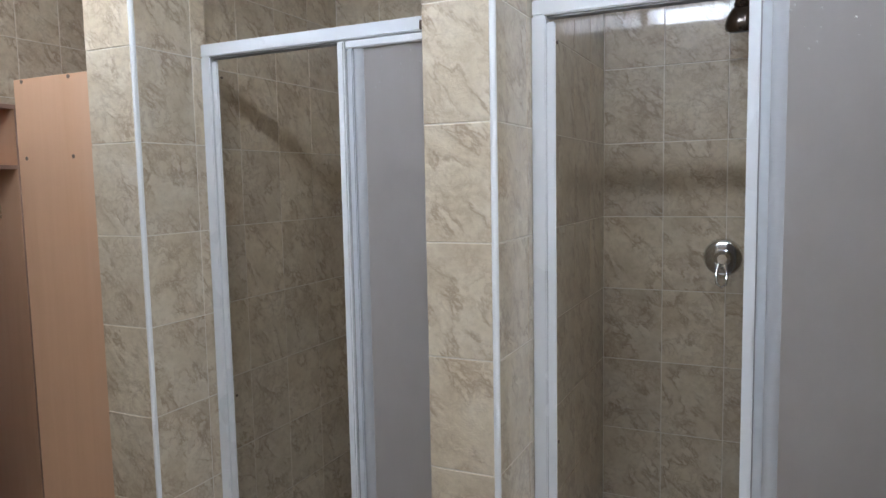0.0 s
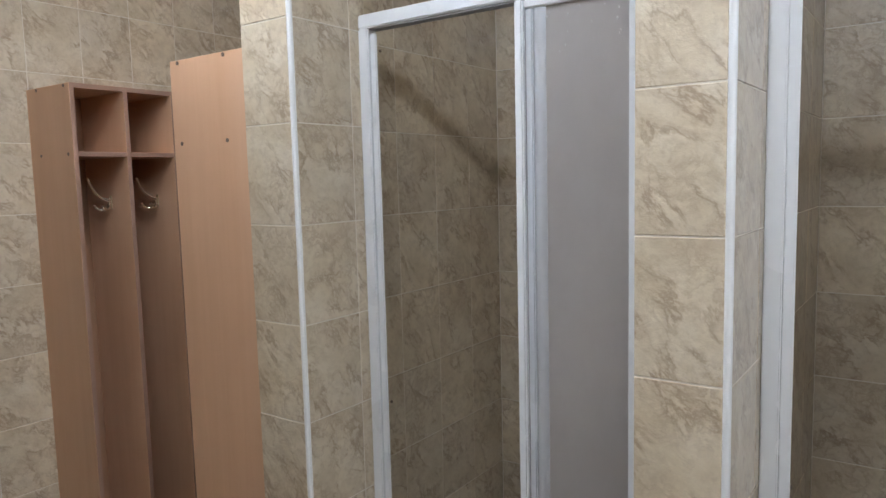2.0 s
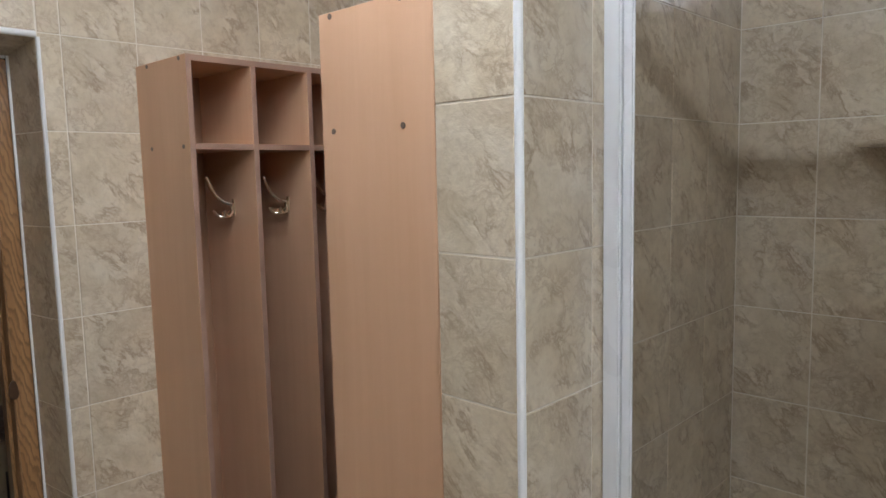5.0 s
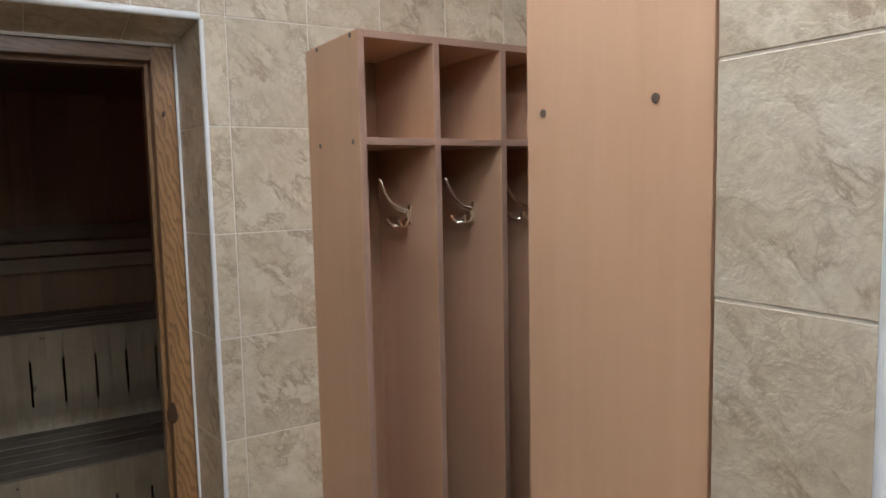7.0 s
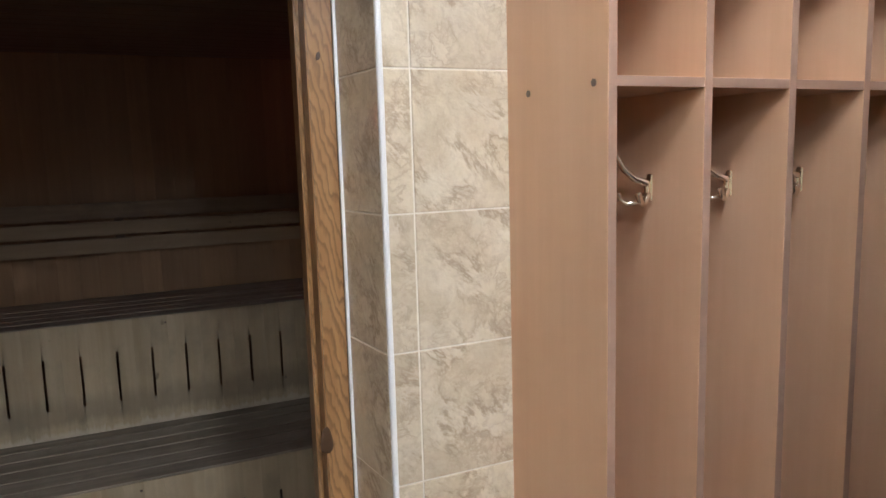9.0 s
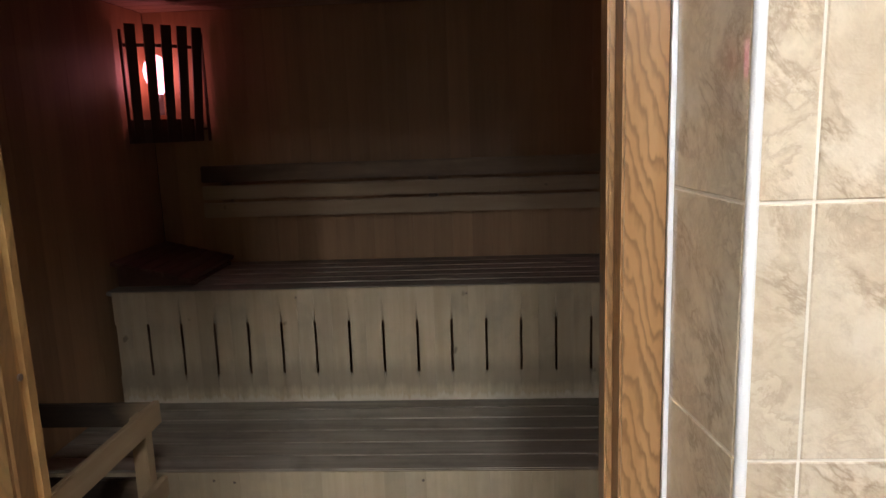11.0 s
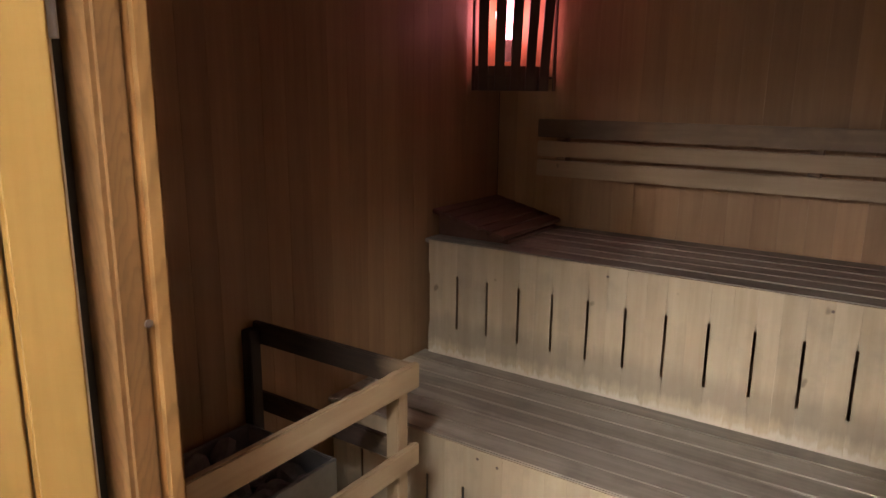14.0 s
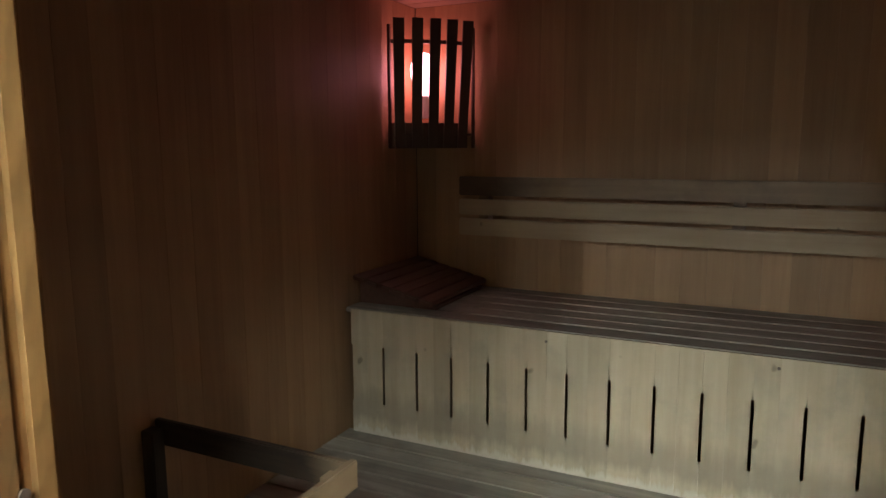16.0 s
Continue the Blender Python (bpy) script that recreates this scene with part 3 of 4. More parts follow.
def locker(name, place, depth, cols, pitch, height, shelf_z, label, faces=1):
    """Open lockers in a row along y, open towards +x (faces=1) or -x; local origin at the back corner on the floor."""
    t = thing(name, place, label, "locker", "open lockers")
    s, th = faces, 0.016
    length = cols * pitch + th
    X = lambda a, b: (a * s, b * s)
    for k in range(cols + 1):
        y = k * pitch
        end = k in (0, cols)
        bm = bmesh.new()
        box(bm, *X(0 if end else 0.006, depth if end else depth - 0.001), y, y + th, 0.0 if end else 0.06, height if end else height - th, 0.0008)
        panel = part("side_panel" if end else "divider", bm, BEECH, t)
        bm = bmesh.new()
        box(bm, *X(depth - (0 if end else 0.001), depth + (0.0006 if end else -0.0004)), y + 0.0006, y + th - 0.0006, 0.0 if end else 0.06, height if end else height - th)
        part("edge_band", bm, EDGE, panel)
        if k == 0:
            first = panel
    for nm, z in (("top_panel", height - th), ("shelf", shelf_z - th / 2), ("bottom_panel", 0.06)):
        for k in range(cols):
            if nm == "top_panel" and k:
                continue
            bm = bmesh.new()
            y0, y1 = k * pitch + th, (length - th if nm == "top_panel" else (k + 1) * pitch)
            box(bm, *X(0.006, depth - 0.0015), y0 + 0.0002, y1 - 0.0002, z, z + th, 0.0008)
            slab = part(nm, bm, BEECH, t)
            bm = bmesh.new()
            box(bm, *X(depth - 0.0015, depth - 0.0009), y0 + 0.0004, y1 - 0.0004, z + 0.0006, z + th - 0.0006)
            part("edge_band", bm, EDGE, slab)
    # back panel in the darkened beech, standing in for shade inside the bays
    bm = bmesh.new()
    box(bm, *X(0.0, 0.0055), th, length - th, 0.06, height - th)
    part("back_panel", bm, BEECH_SHADED, t)
    bm = bmesh.new()
    box(bm, *X(depth - 0.04, depth - 0.024), th, length - th, 0, 0.06)
    part("plinth", bm, BEECH, t)
    for z in (height - th / 2, shelf_z, 0.07):
        for f in (0.25, 0.885):
            bm = bmesh.new()
            cylinder(bm, (depth * f * s, -0.0016, z), (depth * f * s, 0.001, z), 0.0058, seg=14)
            part("screw_cap", bm, CAP, first, "dark round screw cap")
    return t


locker("locker", (WX, 1.456, 0), 0.297, 5, 0.187, 1.961, 1.727, "open beech-laminate lockers with a hook in each bay")
locker("locker", (-1.634, 1.462, 0), 0.318, 5, 0.187, 1.962, 1.731, "beech-laminate locker side panel standing against the tiled partition", -1)
for k in range(5):
    h = tagged(new("coat_hook", HOOK_MESH), "polished nickel three-prong coat hook on the side of a locker bay", "coat hook", "coat hooks")
    h.matrix_basis = pose(-2.634, 1.456 + (k + 1) * 0.187 - 0.0003, 1.558, 0, 0, -90)


# ---- ceiling lights of the changing room ----
def strip_light(x, y, diffuser, half=0.60):
    t = thing("ceiling_light", (x, y, CEIL), "unseen white fluorescent ceiling light with a glowing diffuser", "ceiling light", "ceiling lights")
    bm = bmesh.new()
    box(bm, -half - 0.02, half + 0.02, -0.05, 0.05, -0.035, 0, 0.004)
    part("housing", bm, PVC, t)
    bm = bmesh.new()
    box(bm, -half, half, -0.06, 0.06, -0.10, -0.036, 0.02, 3)
    part("diffuser", bm, diffuser, t)


# unseen light; place, length and strength chosen to light the sauna through its door
strip_light(-1.66, 1.20, DIFFUSER_SHORT, 0.30)
strip_light(-0.35, 0.48, DIFFUSER)
# added fill light, out of view, for the second shower and the sauna
strip_light(1.05, 1.10, DIFFUSER_FILL)


# ---- sauna doorway ----
def upright(name, material, boxes, label="", parent=None, bevel=0.003):
    bm = bmesh.new()
    for b in boxes:
        box(bm, *b, bevel, 2)
    return part(name, bm, material, parent, label)


door_frame = tagged(new("door_1"), "lacquered pine sauna door frame set in the tiled doorway", "door frame", kind="structure")
upright("post", PINE_RED, [(SX1 + 0.015, RX - 0.001, 1.128, 1.180, 0, 1.979), (SX1 - 0.002, SX1 + 0.045, 1.118, 1.1285, 0, 1.945)], "", door_frame)
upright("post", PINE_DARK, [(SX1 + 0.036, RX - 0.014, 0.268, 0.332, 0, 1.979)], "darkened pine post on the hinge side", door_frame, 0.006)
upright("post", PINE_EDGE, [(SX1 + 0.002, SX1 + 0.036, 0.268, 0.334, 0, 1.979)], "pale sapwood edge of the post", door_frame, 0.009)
upright("head", PINE, [(SX1 + 0.015, RX - 0.001, 0.333, 1.128, 1.945, 1.979), (SX1 - 0.002, SX1 + 0.045, 0.335, 1.118, 1.934, 1.9455)], "", door_frame)
for y, z, ry, rz in ((1.128, 1.058, 0.013, 0.028), (1.150, 1.815, 0.005, 0.009)):
    bm = bmesh.new()
    bmesh.ops.create_icosphere(bm, subdivisions=3, radius=1, matrix=Matrix.Translation((RX - 0.0008, y, z)) @ Matrix.Diagonal((0.0014, ry, rz, 1)))
    for v in bm.verts:
        v.co.y += 0.003 * noise.noise(v.co * 60)
        v.co.z += 0.008 * noise.noise(v.co * 45 + Vector((3, 1, 0)))
    part("knot", bm, KNOT, door_frame, "dark knot in the pine post", smooth=True)
for z in (0.5, 1.285, 1.75):
    bm = bmesh.new()
    cylinder(bm, (-3.036, 0.332, z), (-3.036, 0.3345, z), 0.005, seg=14)
    part("screw", bm, CAP, door_frame, "dark countersunk screw")

door_leaf = thing("sauna_door", (-2.968, 0.318, 0), "yellow lacquered pine sauna door, swung open against the doorway", "door")
for k in range(11):
    bm = bmesh.new()
    box(bm, k * 0.068 + 0.0012, (k + 1) * 0.068 - 0.0012, -0.036, 0.0, 0.01, 1.93, 0.004, 2)
    part("board", bm, LEAF, door_leaf)
for z in (0.25, 1.65):
    bm = bmesh.new()
    box(bm, 0.02, 0.73, -0.058, -0.0365, z, z + 0.11, 0.004, 2)
    part("ledge", bm, LEAF, door_leaf)
for z in (0.3, 1.6):
    bm = bmesh.new()
    cylinder(bm, (-0.008, -0.018, z), (-0.008, -0.018, z + 0.1), 0.008)
    part("hinge", bm, STEEL, door_leaf, "steel pin hinge")

# grouted beds behind the slanting tiles of the doorway
def bed(name, pts, way, label):
    bm = bmesh.new()
    f = bm.faces.new([bm.verts.new(p) for p in pts])
    r = bmesh.ops.extrude_face_region(bm, geom=[f])
    bmesh.ops.translate(bm, vec=way, verts=[v for v in r["geom"] if isinstance(v, bmesh.types.BMVert)])
    return tagged(new(name, finish(bm, name, GROUT)), label, "wall", kind="structure")


bed("wall_reveal", [(RX, 1.1856, 0), (WX - 0.002, DOOR_Y1 + 0.0012, 0), (RX, DOOR_Y1 + 0.0012, 0)], (0, 0, 1.99), "grouted side of the doorway")
bed("wall_lintel", [(RX, DOOR_Y0, 1.9876), (WX - 0.002, DOOR_Y0, DOOR_Z + 0.0012), (RX, DOOR_Y0, DOOR_Z + 0.0012)], (0, DOOR_Y1 - DOOR_Y0, 0), "grouted underside of the lintel")

# white corner strips
def corner_strip(x, y, z0, z1, sx, sy, r=0.0075):
    bm = bmesh.new()
    cylinder(bm, (x - sx * r * 0.75, y - sy * r * 0.75, z0), (x - sx * r * 0.75, y - sy * r * 0.75, z1), r, seg=16)
    return tagged(new("trim", finish(bm, "trim", PVC, True)), "white plastic corner strip on the tiled edge", "trim", kind="structure")


for x0, x1, w0, w1 in PARTS:
    corner_strip(x1, PY, 0, CEIL, 1, -1)
corner_strip(WX, DOOR_Y1, 0, DOOR_Z, 1, -1, 0.0062)
corner_strip(WX, DOOR_Y0, 0, DOOR_Z, 1, 1, 0.0072)
solid("trim", PVC, [(RX - 0.001, RX + 0.006, 1.180, 1.186, 0, 1.988)], "white plastic strip between tile and door frame", "trim")
solid("trim", PVC, [(RX - 0.001, RX + 0.007, DOOR_Y0, 1.177, 1.979, 1.988)], "white plastic strip over the door frame", "trim")
bm = bmesh.new()
cylinder(bm, (WX - 0.007, DOOR_Y0, DOOR_Z + 0.007), (WX - 0.007, DOOR_Y1, DOOR_Z + 0.007), 0.009, seg=16)
tagged(new("trim", finish(bm, "trim", PVC, True)), "white plastic strip on the lintel's edge", "trim", kind="structure")

# ---- sauna shell ----
sauna_floor = solid("floor_sauna", FLOOR_TILE, [(SX0 - 0.1, RX, SY0 - 0.1, SY1 + 0.1, -0.1, -0.002)], "dark tiled sauna floor", "floor")
sauna_south = solid("wall_sauna_south", VOID, [(SX0 - 0.1, SX1 + 0.09, SY0 - 0.1, SY0 - 0.016, 0, SZ + 0.1)], "sauna wall of vertical reddish boards", "wall")
sauna_west = solid("wall_sauna_west", VOID, [(SX0 - 0.1, SX0 - 0.016, SY0 - 0.016, SY1 + 0.1, 0, SZ + 0.1)], "sauna wall of vertical brown boards behind the benches", "wall")
sauna_north = solid("wall_sauna_north", VOID, [(SX0 - 0.016, SX1 + 0.09, SY1 + 0.016, SY1 + 0.1, 0, SZ + 0.1)], "sauna wall of vertical brown boards", "wall")
sauna_east = solid("wall_sauna_east", VOID, [(SX1 + 0.016, RX - 0.0005, SY0 - 0.016, 0.266, 0, SZ + 0.1), (SX1 + 0.016, RX - 0.0005, 1.182, SY1 + 0.016, 0, SZ + 0.1),
                                             (SX1 + 0.016, RX - 0.0005, 0.266, 1.182, 1.981, SZ + 0.1)], "boarded sauna wall around the doorway", "wall")
bm = bmesh.new()
k, x = 0, SX0
while x < SX1 - 0.001:
    box(bm, x + 0.001, min(x + 0.089, SX1), SY0, SY1, SZ, SZ + 0.014, 0.003)
    x += 0.09
box(bm, SX0 - 0.1, RX, SY0 - 0.1, SY1 + 0.1, SZ + 0.0145, SZ + 0.06)
tagged(new("ceiling_sauna", finish(bm, "ceiling_sauna", wood("brown_ceiling_board", (0.16, 0.096, 0.052), (0.24, 0.148, 0.084), "y", 13, 0.55))), "brown boarded sauna ceiling", "ceiling", kind="structure")

boards("board", sauna_south, (SX0, SY0, 0), (0, 0, 1), (1, 0, 0), SZ, 0.0906, 25, PANEL, sink=0.0003)
boards("board", sauna_west, (SX0, SY1, 0), (0, 0, 1), (0, -1, 0), SZ, 0.0906, 29, PANEL_WEST, sink=0.0003)
boards("board", sauna_north, (SX1, SY1, 0), (0, 0, 1), (-1, 0, 0), SZ, 0.0906, 25, PANEL, sink=0.0003)
boards("board", sauna_east, (SX1, SY0, 0), (0, 0, 1), (0, 1, 0), SZ, 0.0884, 9, PANEL, sink=0.0003)
boards("board", sauna_east, (SX1, 1.183, 0), (0, 0, 1), (0, 1, 0), SZ, 0.0917, 10, PANEL, sink=0.0003)


# ---- benches ----
UX, LX = -4.765, -4.20
UZ, LZ = 0.992, 0.527


def notched_board(w, h, s0, s1, side, material):
    """A riser board with one half of a vent slot cut in its edge; length along local x, width along y."""
    n = 0.0048
    out = [(0, 0), (h, 0)] + [(h, w)]
    edge = [(s1 + 0.003, w), (s1 + 0.0015, w - n * 0.7), (s1 - 0.001, w - n), (s0 + 0.001, w - n), (s0 - 0.0015, w - n * 0.7), (s0 - 0.003, w)]
    out += edge + [(0, w)]
    if side < 0:
        out = [(x, w - y) for x, y in out][::-1]
    bm = bmesh.new()
    f = bm.faces.new([bm.verts.new((x, y, 0)) for x, y in out])
    r = bmesh.ops.extrude_face_region(bm, geom=[f])
    bmesh.ops.translate(bm, vec=(0, 0, -0.005), verts=[v for v in r["geom"] if isinstance(v, bmesh.types.BMVert)])
    return finish(bm, "riser_board", material)


def bench(name, x_front, x_back, z_top, z_foot, slot, label, first_slot, pitch, nails):
    t = thing(name, (x_front, (SY0 + SY1) / 2, 0), label, "sauna bench", "sauna benches")
    yc = (SY0 + SY1) / 2
    h = z_top - 0.004 - z_foot
    half = pitch / 2
    meshes = {s: notched_board(half - 0.0002, h, slot[0] - z_foot, slot[1] - z_foot, s, RISER) for s in (1, -1)}
    y = first_slot
    k = 0
    while y - half > SY0 + 0.001:
        y -= pitch
    while y - half < SY1:
        for s in (1, -1):
            a = y - half if s > 0 else y
            if a < SY0 - 0.001 or a + half > SY1 + 0.001:
                continue
            ob = new("riser_board", meshes[s])
            ob.parent = t
            ob.matrix_basis = frame_matrix((random.uniform(-0.0002, 0.0002), a - yc + 0.0001, z_foot), (0, 0, 1), (0, 1, 0)) @ Matrix.Diagonal((1, 1, -1, 1))
        y += pitch
    for ny, nz in nails:
        bm = bmesh.new()
        cylinder(bm, (-0.001, ny - yc, nz), (0.0014, ny - yc, nz), 0.0052, 0.0042, seg=12)
        part("nail", bm, CAP, t, "dark sunken nail head")
    # seat boards
    n = 6
    depth = x_front - x_back
    bw = (depth - 0.008) / n
    for k in range(n):
        bm = bmesh.new()
        a = -depth + k * bw
        box(bm, SY0 - yc + 0.002, SY1 - yc - 0.002, -(bw - 0.004) / 2, (bw - 0.004) / 2, -0.018, 0, 0.004, 2)
        part("seat_board", bm, SEAT, t, m=Matrix.Translation((a + bw / 2, 0, z_top + random.uniform(-0.0015, 0.0015))) @ pose(0, 0, 0, 0, 0, 90))
    for f in (-0.9, -0.3, 0.3, 0.9):
        bm = bmesh.new()
        yy = f * (SY1 - SY0) / 2
        box(bm, -depth + 0.01, -0.03, yy - 0.02, yy + 0.02, z_top - 0.08, z_top - 0.020)
        part("bearer", bm, VOID, t)
    return t


bench("sauna_bench", UX, SX0, UZ, LZ - 0.02, (0.648, 0.856), "upper sauna bench with grey seat boards and pale slotted riser", -0.365, 0.1338, ((0.235, 0.955), (0.90, 0.958), (1.57, 0.955)))
bench("sauna_bench", LX, UX - 0.02, LZ, 0.0, (0.16, 0.385), "lower sauna bench with grey seat boards and pale slotted riser", -0.10, 0.1338, ((-0.45, 0.495), (0.083, 0.495), (0.150, 0.488), (0.76, 0.492)))

# backrest: three long boards on the wall
backrest = thing("backrest", (SX0, 0, 0), "backrest of three long boards fixed above the upper bench", "backrest")
for z0, z1, mm in ((1.372, 1.447, SLAT_TOP), (1.294, 1.356, SLAT), (1.211, 1.278, SLAT)):
    bm = bmesh.new()
    box(bm, -0.300, 1.95, -(z1 - z0) / 2, (z1 - z0) / 2, -0.014, 0.010, 0.004, 2)
    part("slat", bm, mm, backrest, "top board soaked dark at one end" if mm is SLAT_TOP else "", m=Matrix.Translation((0.060, 0, (z0 + z1) / 2)) @ pose(0, 0, 0, 90, 0, 90))
for y in (-0.2, 0.75, 1.8):
    bm = bmesh.new()
    box(bm, 0.0005, 0.0455, y - 0.02, y + 0.02, 1.222, 1.43)
    part("batten", bm, SLAT_DARK, backrest)

# sloping wooden headrest in the corner of the upper bench
head = thing("headrest", (-5.06, -0.355, UZ + 0.001), "red-brown slatted wooden headrest lying in the bench corner", "headrest")
RISE = math.degrees(math.atan2(0.072, 0.30))
for k in range(6):
    bm = bmesh.new()
    box(bm, -0.252, 0.252, -0.0262, 0.0262, -0.009, 0.009, 0.004, 2)
    part("slat", bm, HEADREST, head, m=pose(0, -0.135 + k * 0.054, 0.098 - k * 0.01296, -RISE, 0, 0))
for x in (-0.20, 0.19):
    bm = bmesh.new()
    prof = [(-0.160, 0), (0.158, 0), (0.158, 0.016), (-0.160, 0.0925)]
    a, b = [[bm.verts.new((x + o, y, z)) for y, z in prof] for o in (-0.012, 0.012)]
    for k in range(4):
        bm.faces.new((a[k], a[(k + 1) % 4], b[(k + 1) % 4], b[k]))
    bm.faces.new(a)
    bm.faces.new(b)
    part("wedge", bm, HEADREST, head)
bm = bmesh.new()
box(bm, -0.19, 0.18, 0.135, 0.156, 0.0, 0.012, 0.003, 2)
part("stretcher", bm, HEADREST, head)


# ---- corner lamps ----
def corner_lamp(cx, cy, sx, sy, label):
    """Slatted shade across a corner; sx, sy point from the corner into the room."""
    t = thing("corner_lamp", (cx, cy, 1.56), label, "sauna lamp", "sauna lamps")
    a, b = Vector((sx * 0.245, sy * 0.012, 0)), Vector((sx * 0.012, sy * 0.262, 0))
    mid = (a + b) / 2
    way = (b - a).normalized()
    out = Vector((sx, sy, 0)).normalized()
    L = (b - a).length
    for k in range(5):
        f = (k + 0.5) / 5 - 0.5
        w = 0.043
        bow = 0.035 * (1 - (2 * f) ** 2)
        bm = bmesh.new()
        rows = []
        for s in range(7):
            h = s / 6
            lean = 0.045 * (h - 0.35)
            spread = 0.94 + 0.08 * h
            c = mid + way * (f * L * spread) + out * (bow + lean) + Vector((0, 0, 0.0 + 0.49 * h))
            ww = w * (0.86 + 0.14 * h) / 2
            rows.append([bm.verts.new(c - way * ww - out * 0.004), bm.verts.new(c + way * ww - out * 0.004), bm.verts.new(c + way * ww + out * 0.004), bm.verts.new(c - way * ww + out * 0.004)])
        for p, q in zip(rows, rows[1:]):
            for i in range(4):
                bm.faces.new((p[i], p[(i + 1) % 4], q[(i + 1) % 4], q[i]))
        bm.faces.new(rows[0])
        bm.faces.new(rows[-1])
        part("slat", bm, LAMPWOOD, t)
    for z, hgt, lean in ((0.40, 0.014, 0.015), (0.0, 0.10, -0.022)):
        bm = bmesh.new()
        pts = [mid + way * (f * L) + out * (0.035 * (1 - (2 * f) ** 2) + lean - 0.012) for f in (-0.5, -0.3, -0.1, 0.1, 0.3, 0.5)]
        for p, q in zip(pts, pts[1:]):
            m = Matrix.Translation((p + q) / 2 + Vector((0, 0, z + hgt / 2))) @ pose(0, 0, 0, 0, 0, math.degrees(math.atan2((q - p).y, (q - p).x))) @ Matrix.Diagonal(((q - p).length, 0.008, hgt, 1))
            bmesh.ops.create_cube(bm, size=1, matrix=m)
        part("crosspiece", bm, LAMPWOOD, t)
    for end in (a, b):
        bm = bmesh.new()
        tip = end + out * 0.004
        box(bm, min(tip.x, tip.x + 0.012 * sx), max(tip.x, tip.x + 0.012 * sx), min(tip.y, tip.y + 0.012 * sy), max(tip.y, tip.y + 0.012 * sy), 0.0, 0.47, 0.002)
        part("side_slat", bm, LAMPWOOD, t)
    bm = bmesh.new()
    f = bm.faces.new([bm.verts.new(p) for p in ((0.002 * sx, 0.002 * sy, 0.05), (*a.xy, 0.05), (*b.xy, 0.05))])
    r = bmesh.ops.extrude_face_region(bm, geom=[f])
    bmesh.ops.translate(bm, vec=(0, 0, 0.008), verts=[v for v in r["geom"] if isinstance(v, bmesh.types.BMVert)])
    part("base", bm, LAMPWOOD, t)
    bm = bmesh.new()
    c = out * 0.115
    cylinder(bm, c + Vector((0, 0, 0.12)), c + Vector((0, 0, 0.21)), 0.02)
    socket = part("socket", bm, PVC, t)
    bm = bmesh.new()
    prof = [(0.205, 0.018), (0.225, 0.028), (0.250, 0.040), (0.285, 0.053), (0.315, 0.056), (0.345, 0.048), (0.368, 0.030), (0.378, 0.012), (0.380, 0.003)]
    tube(bm, [c + Vector((0, 0, z)) for z, r in prof], [r for z, r in prof], 16)
    ob = part("bulb", bm, BULB, socket, "glowing reddish bulb", smooth=True)
    ob.visible_shadow = False
    lamp = bpy.data.lights.new("lamp_light", "POINT")
    lamp.energy, lamp.color, lamp.shadow_soft_size = RED_POWER, RED_COLOR, 0.03
    lo = new("lamp_light", lamp)
    lo.matrix_basis = Matrix.Translation(Vector((cx, cy, 1.56)) + c + Vector((0, 0, 0.30)))
    return t


corner_lamp(SX0, SY0, 1, 1, "slatted dark wooden corner lamp glowing red")
corner_lamp(SX0, SY1, 1, -1, "slatted dark wooden corner lamp glowing red")

# ---- heater and its guard ----
GX, GY = -3.92, 0.076
guard = thing("heater_guard", (GX, GY, 0), "bare pine guard rail round the sauna heater, browned by heat", "guard rail")
for z0, z1 in ((0.822, 0.888), (0.608, 0.668)):
    bm = bmesh.new()
    box(bm, 0, GX * -1 + SX1 - 0.003, -0.009, 0.009, -(z1 - z0) / 2, (z1 - z0) / 2, 0.003, 2)
    part("rail", bm, RAIL, guard, m=Matrix.Translation((0, -0.009, (z0 + z1) / 2)))
    bm = bmesh.new()
    box(bm, -0.009, 0.009, 0, GY - SY0 - 0.022, -(z1 - z0) / 2, (z1 - z0) / 2, 0.003, 2)
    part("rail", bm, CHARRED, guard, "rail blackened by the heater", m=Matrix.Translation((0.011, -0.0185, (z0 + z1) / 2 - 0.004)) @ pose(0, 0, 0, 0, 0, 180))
bm = bmesh.new()
box(bm, 0, 0.862, -0.02, 0.02, -0.02, 0.02, 0.003, 2)
part("post", bm, RAIL, guard, m=Matrix.Translation((0.042, -0.04, 0)) @ pose(0, 0, 0, 0, -90, 0))
bm = bmesh.new()
box(bm, -0.02, 0.02, -0.02, 0.02, 0, 0.868, 0.003, 2)
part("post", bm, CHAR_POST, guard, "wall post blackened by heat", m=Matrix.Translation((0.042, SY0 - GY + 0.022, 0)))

heater = thing("sauna_heater", (-3.585, -0.333, 0), "grey steel sauna heater filled with dark stones", "sauna heater")
HW, HD = 0.27, 0.18
bm = bmesh.new()
for a in ((-HW, HW, -HD, -HD + 0.012), (-HW, HW, HD - 0.012, HD), (-HW, -HW + 0.012, -HD + 0.012, HD - 0.012), (HW - 0.012, HW, -HD + 0.012, HD - 0.012)):
    box(bm, *a, 0.10, 0.58, 0.003, 2)
box(bm, -HW + 0.012, HW - 0.012, -HD + 0.012, HD - 0.012, 0.10, 0.44)
part("casing", bm, STEEL, heater)
for x in (-1, 1):
    for y in (-1, 1):
        bm = bmesh.new()
        box(bm, x * HW * 0.8 - 0.02, x * HW * 0.8 + 0.02, y * HD * 0.75 - 0.02, y * HD * 0.75 + 0.02, 0, 0.10)
        part("foot", bm, STEEL, heater)
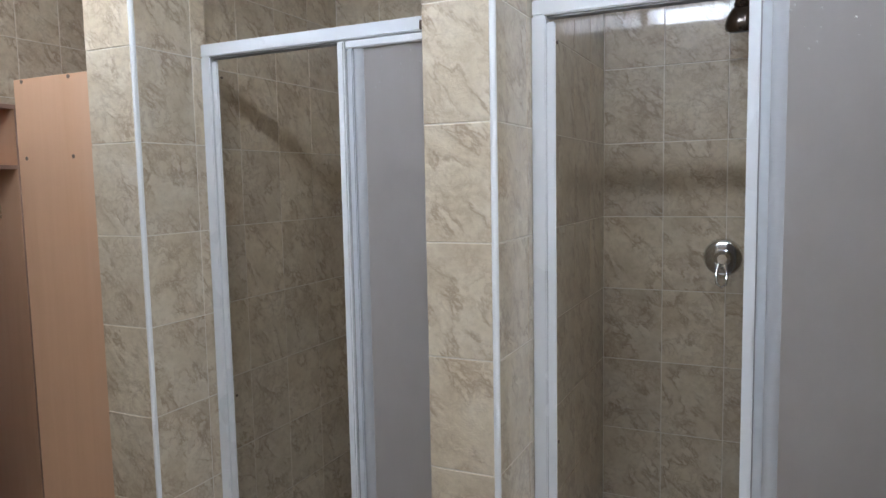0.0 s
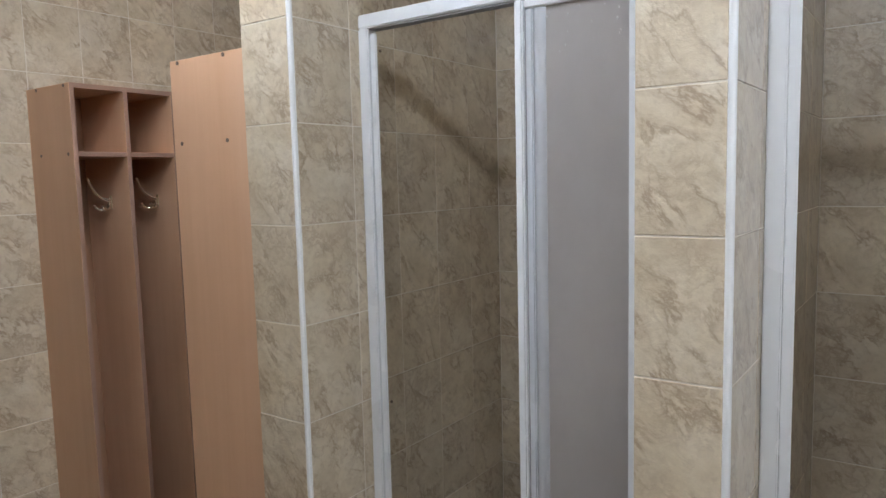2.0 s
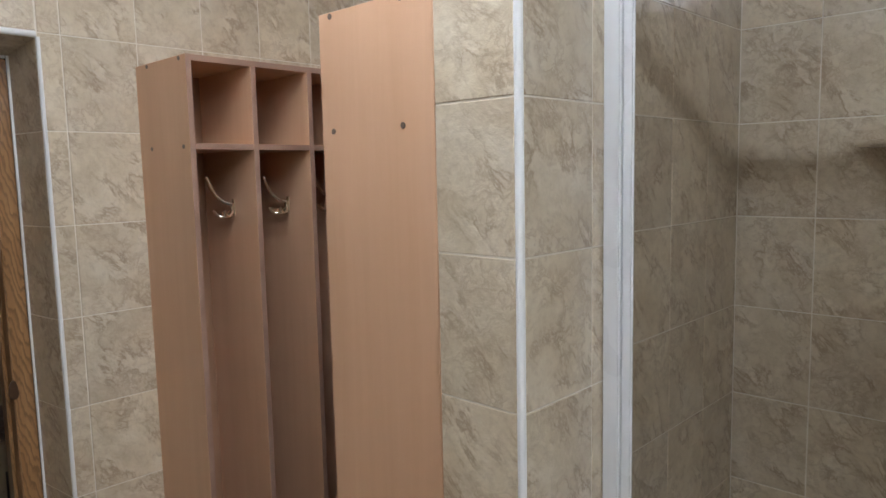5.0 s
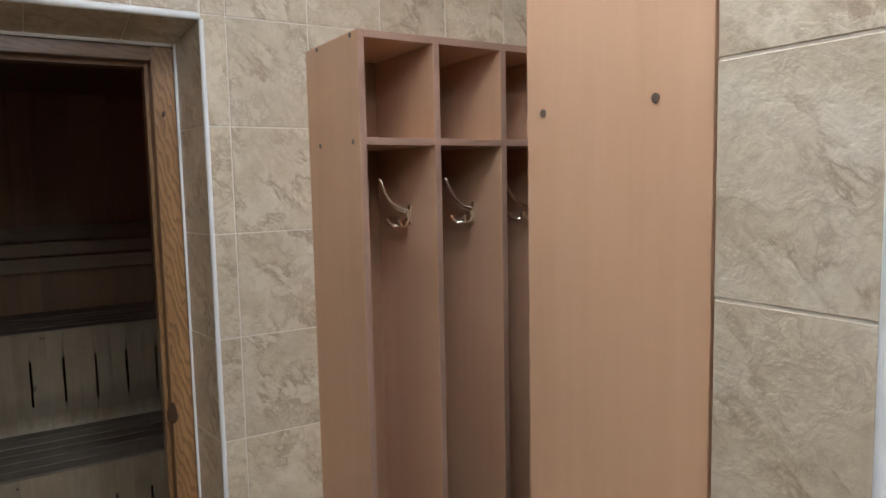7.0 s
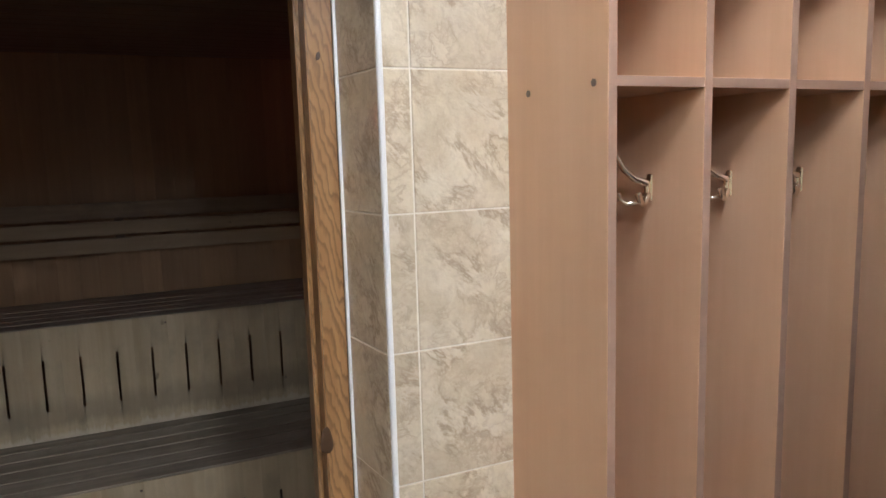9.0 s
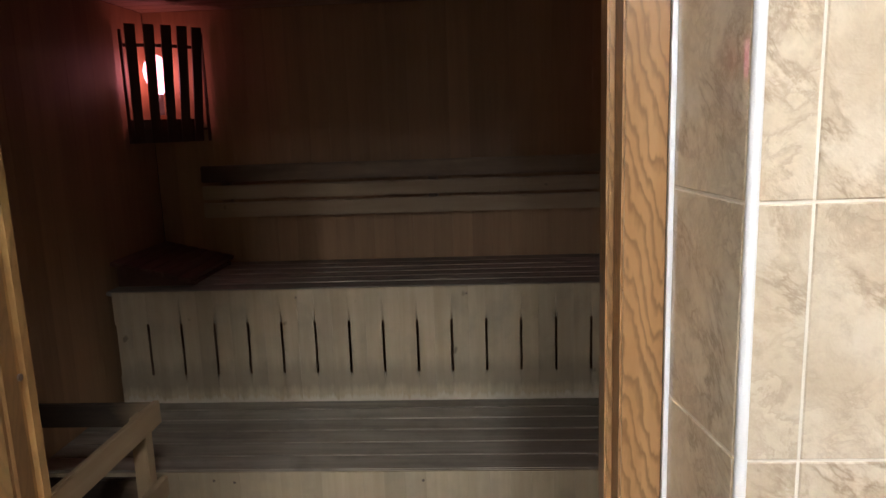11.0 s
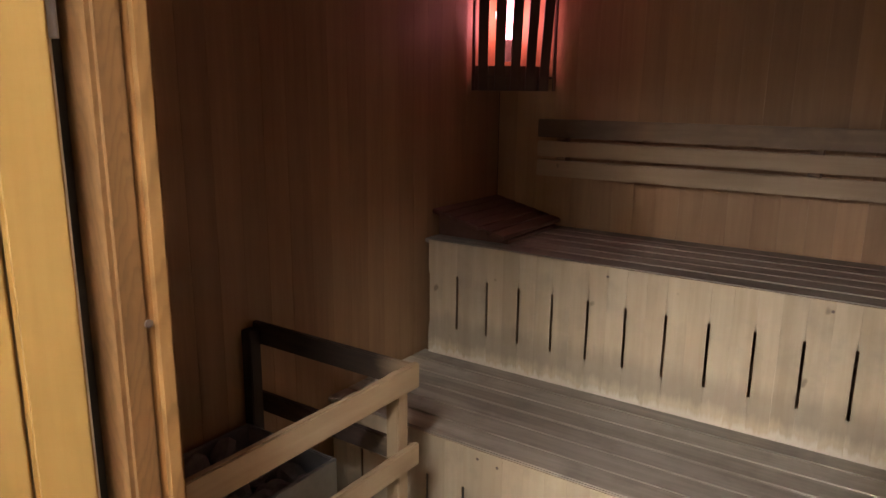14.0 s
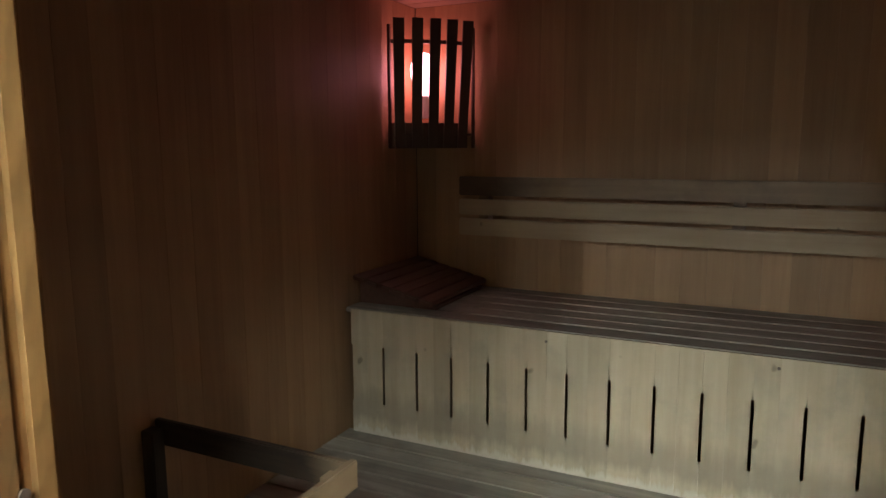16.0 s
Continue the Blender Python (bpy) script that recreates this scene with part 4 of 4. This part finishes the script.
for i in range(6):
    for j in range(5):
        bm = bmesh.new()
        r = random.uniform(0.036, 0.05)
        bmesh.ops.create_icosphere(bm, subdivisions=2, radius=r)
        for v in bm.verts:
            v.co *= 1 + 0.35 * noise.noise(v.co * 22 + Vector((i, j, 3)) * 4)
        bmesh.ops.transform(bm, matrix=Matrix.Diagonal((1.15, 0.95, 0.8, 1)), verts=bm.verts)
        part("stone", bm, STONE, heater, m=pose(-HW + 0.062 + i * 0.083 + random.uniform(-0.01, 0.01), -HD + 0.052 + j * 0.064 + random.uniform(-0.01, 0.01),
                                                0.475 + 0.09 * (1 - abs(i - 2.5) / 3) + random.uniform(-0.02, 0.03), random.uniform(0, 360), random.uniform(0, 360), 0))

# ---- tiles, last ----
zs = z_breaks(0.0, CEIL)
zw = z_breaks(0.0, CEIL, 0.016)
lint = lambda u, z: DOOR_Y0 < u < DOOR_Y1 and z < DOOR_Z
tiles(wall_west, (WX, 0, 0), (0, 1, 0), u_breaks(DOOR_Y1 + 0.002, BY, 1.264), zw)
tiles(wall_west, (WX, 0, 0), (0, 1, 0), u_breaks(SY, DOOR_Y0 - 0.002, 1.264), zw)
tiles(wall_west, (WX, 0, 0), (0, 1, 0), u_breaks(DOOR_Y0, DOOR_Y1, 1.264), [DOOR_Z + 0.014] + [z for z in zw if z > DOOR_Z + 0.04])
splay = Vector((WX - RX, DOOR_Y1 - 1.184, 0)).normalized()
tiles(wall_west, (RX, 1.184, 0), splay, [0.007, 0.170], [z for z in zw if z < DOOR_Z - 0.02] + [DOOR_Z])
tiles(wall_west, (0, DOOR_Y0, 0), (-1, 0, 0), [-(WX - 0.01), -(RX + 0.008)], [z for z in zw if z < DOOR_Z - 0.02] + [DOOR_Z])
# lintel soffit
for a, b in zip(u_breaks(DOOR_Y0, DOOR_Y1, 1.264), u_breaks(DOOR_Y0, DOOR_Y1, 1.264)[1:]):
    ob = new("tile", piece_mesh("tile", b - a - GAP, 0.166, 0.0078, 0.0012, TILE))
    ob.parent = wall_west
    ob.matrix_basis = frame_matrix((RX + 0.007, a + GAP / 2, 1.986), (0, 1, 0), Vector((WX - RX, 0, DOOR_Z - 1.984)).normalized())
# pillars and partition sides
for p, (x0, x1, w0, w1) in zip(partitions, PARTS):
    tiles(p, (0, PY, 0), (1, 0, 0), [x0 - 0.0005, x1 - 0.010], zs)
    tiles(p, (x1, 0, 0), (0, 1, 0), [PY + 0.010, PY + 0.208, FY + 0.03], zs)
    tiles(p, (w1, 0, 0), (0, 1, 0), u_breaks(FY + 0.03, BY, 2.55), zs)
    tiles(p, (x0, 0, 0), (0, -1, 0), [-(FY + 0.03), -(PY + 0.208), -(PY + 0.008)], zs)
    tiles(p, (w0, 0, 0), (0, -1, 0), u_breaks(-BY, -(FY + 0.03), -2.55), zs)
for a, b, j in ((WX, -1.62, WX), (-1.53, -0.575, -1.53), (-0.447, 0.43, -0.447), (0.58, NX, 0.58)):
    tiles(wall_north, (0, BY, 0), (1, 0, 0), u_breaks(a, b, j), zs)
tiles(wall_east, (NX, 0, 0), (0, -1, 0), u_breaks(-BY, -SY, -BY), zs)
tiles(wall_south, (0, SY, 0), (-1, 0, 0), u_breaks(-NX, -WX, -NX), zs)
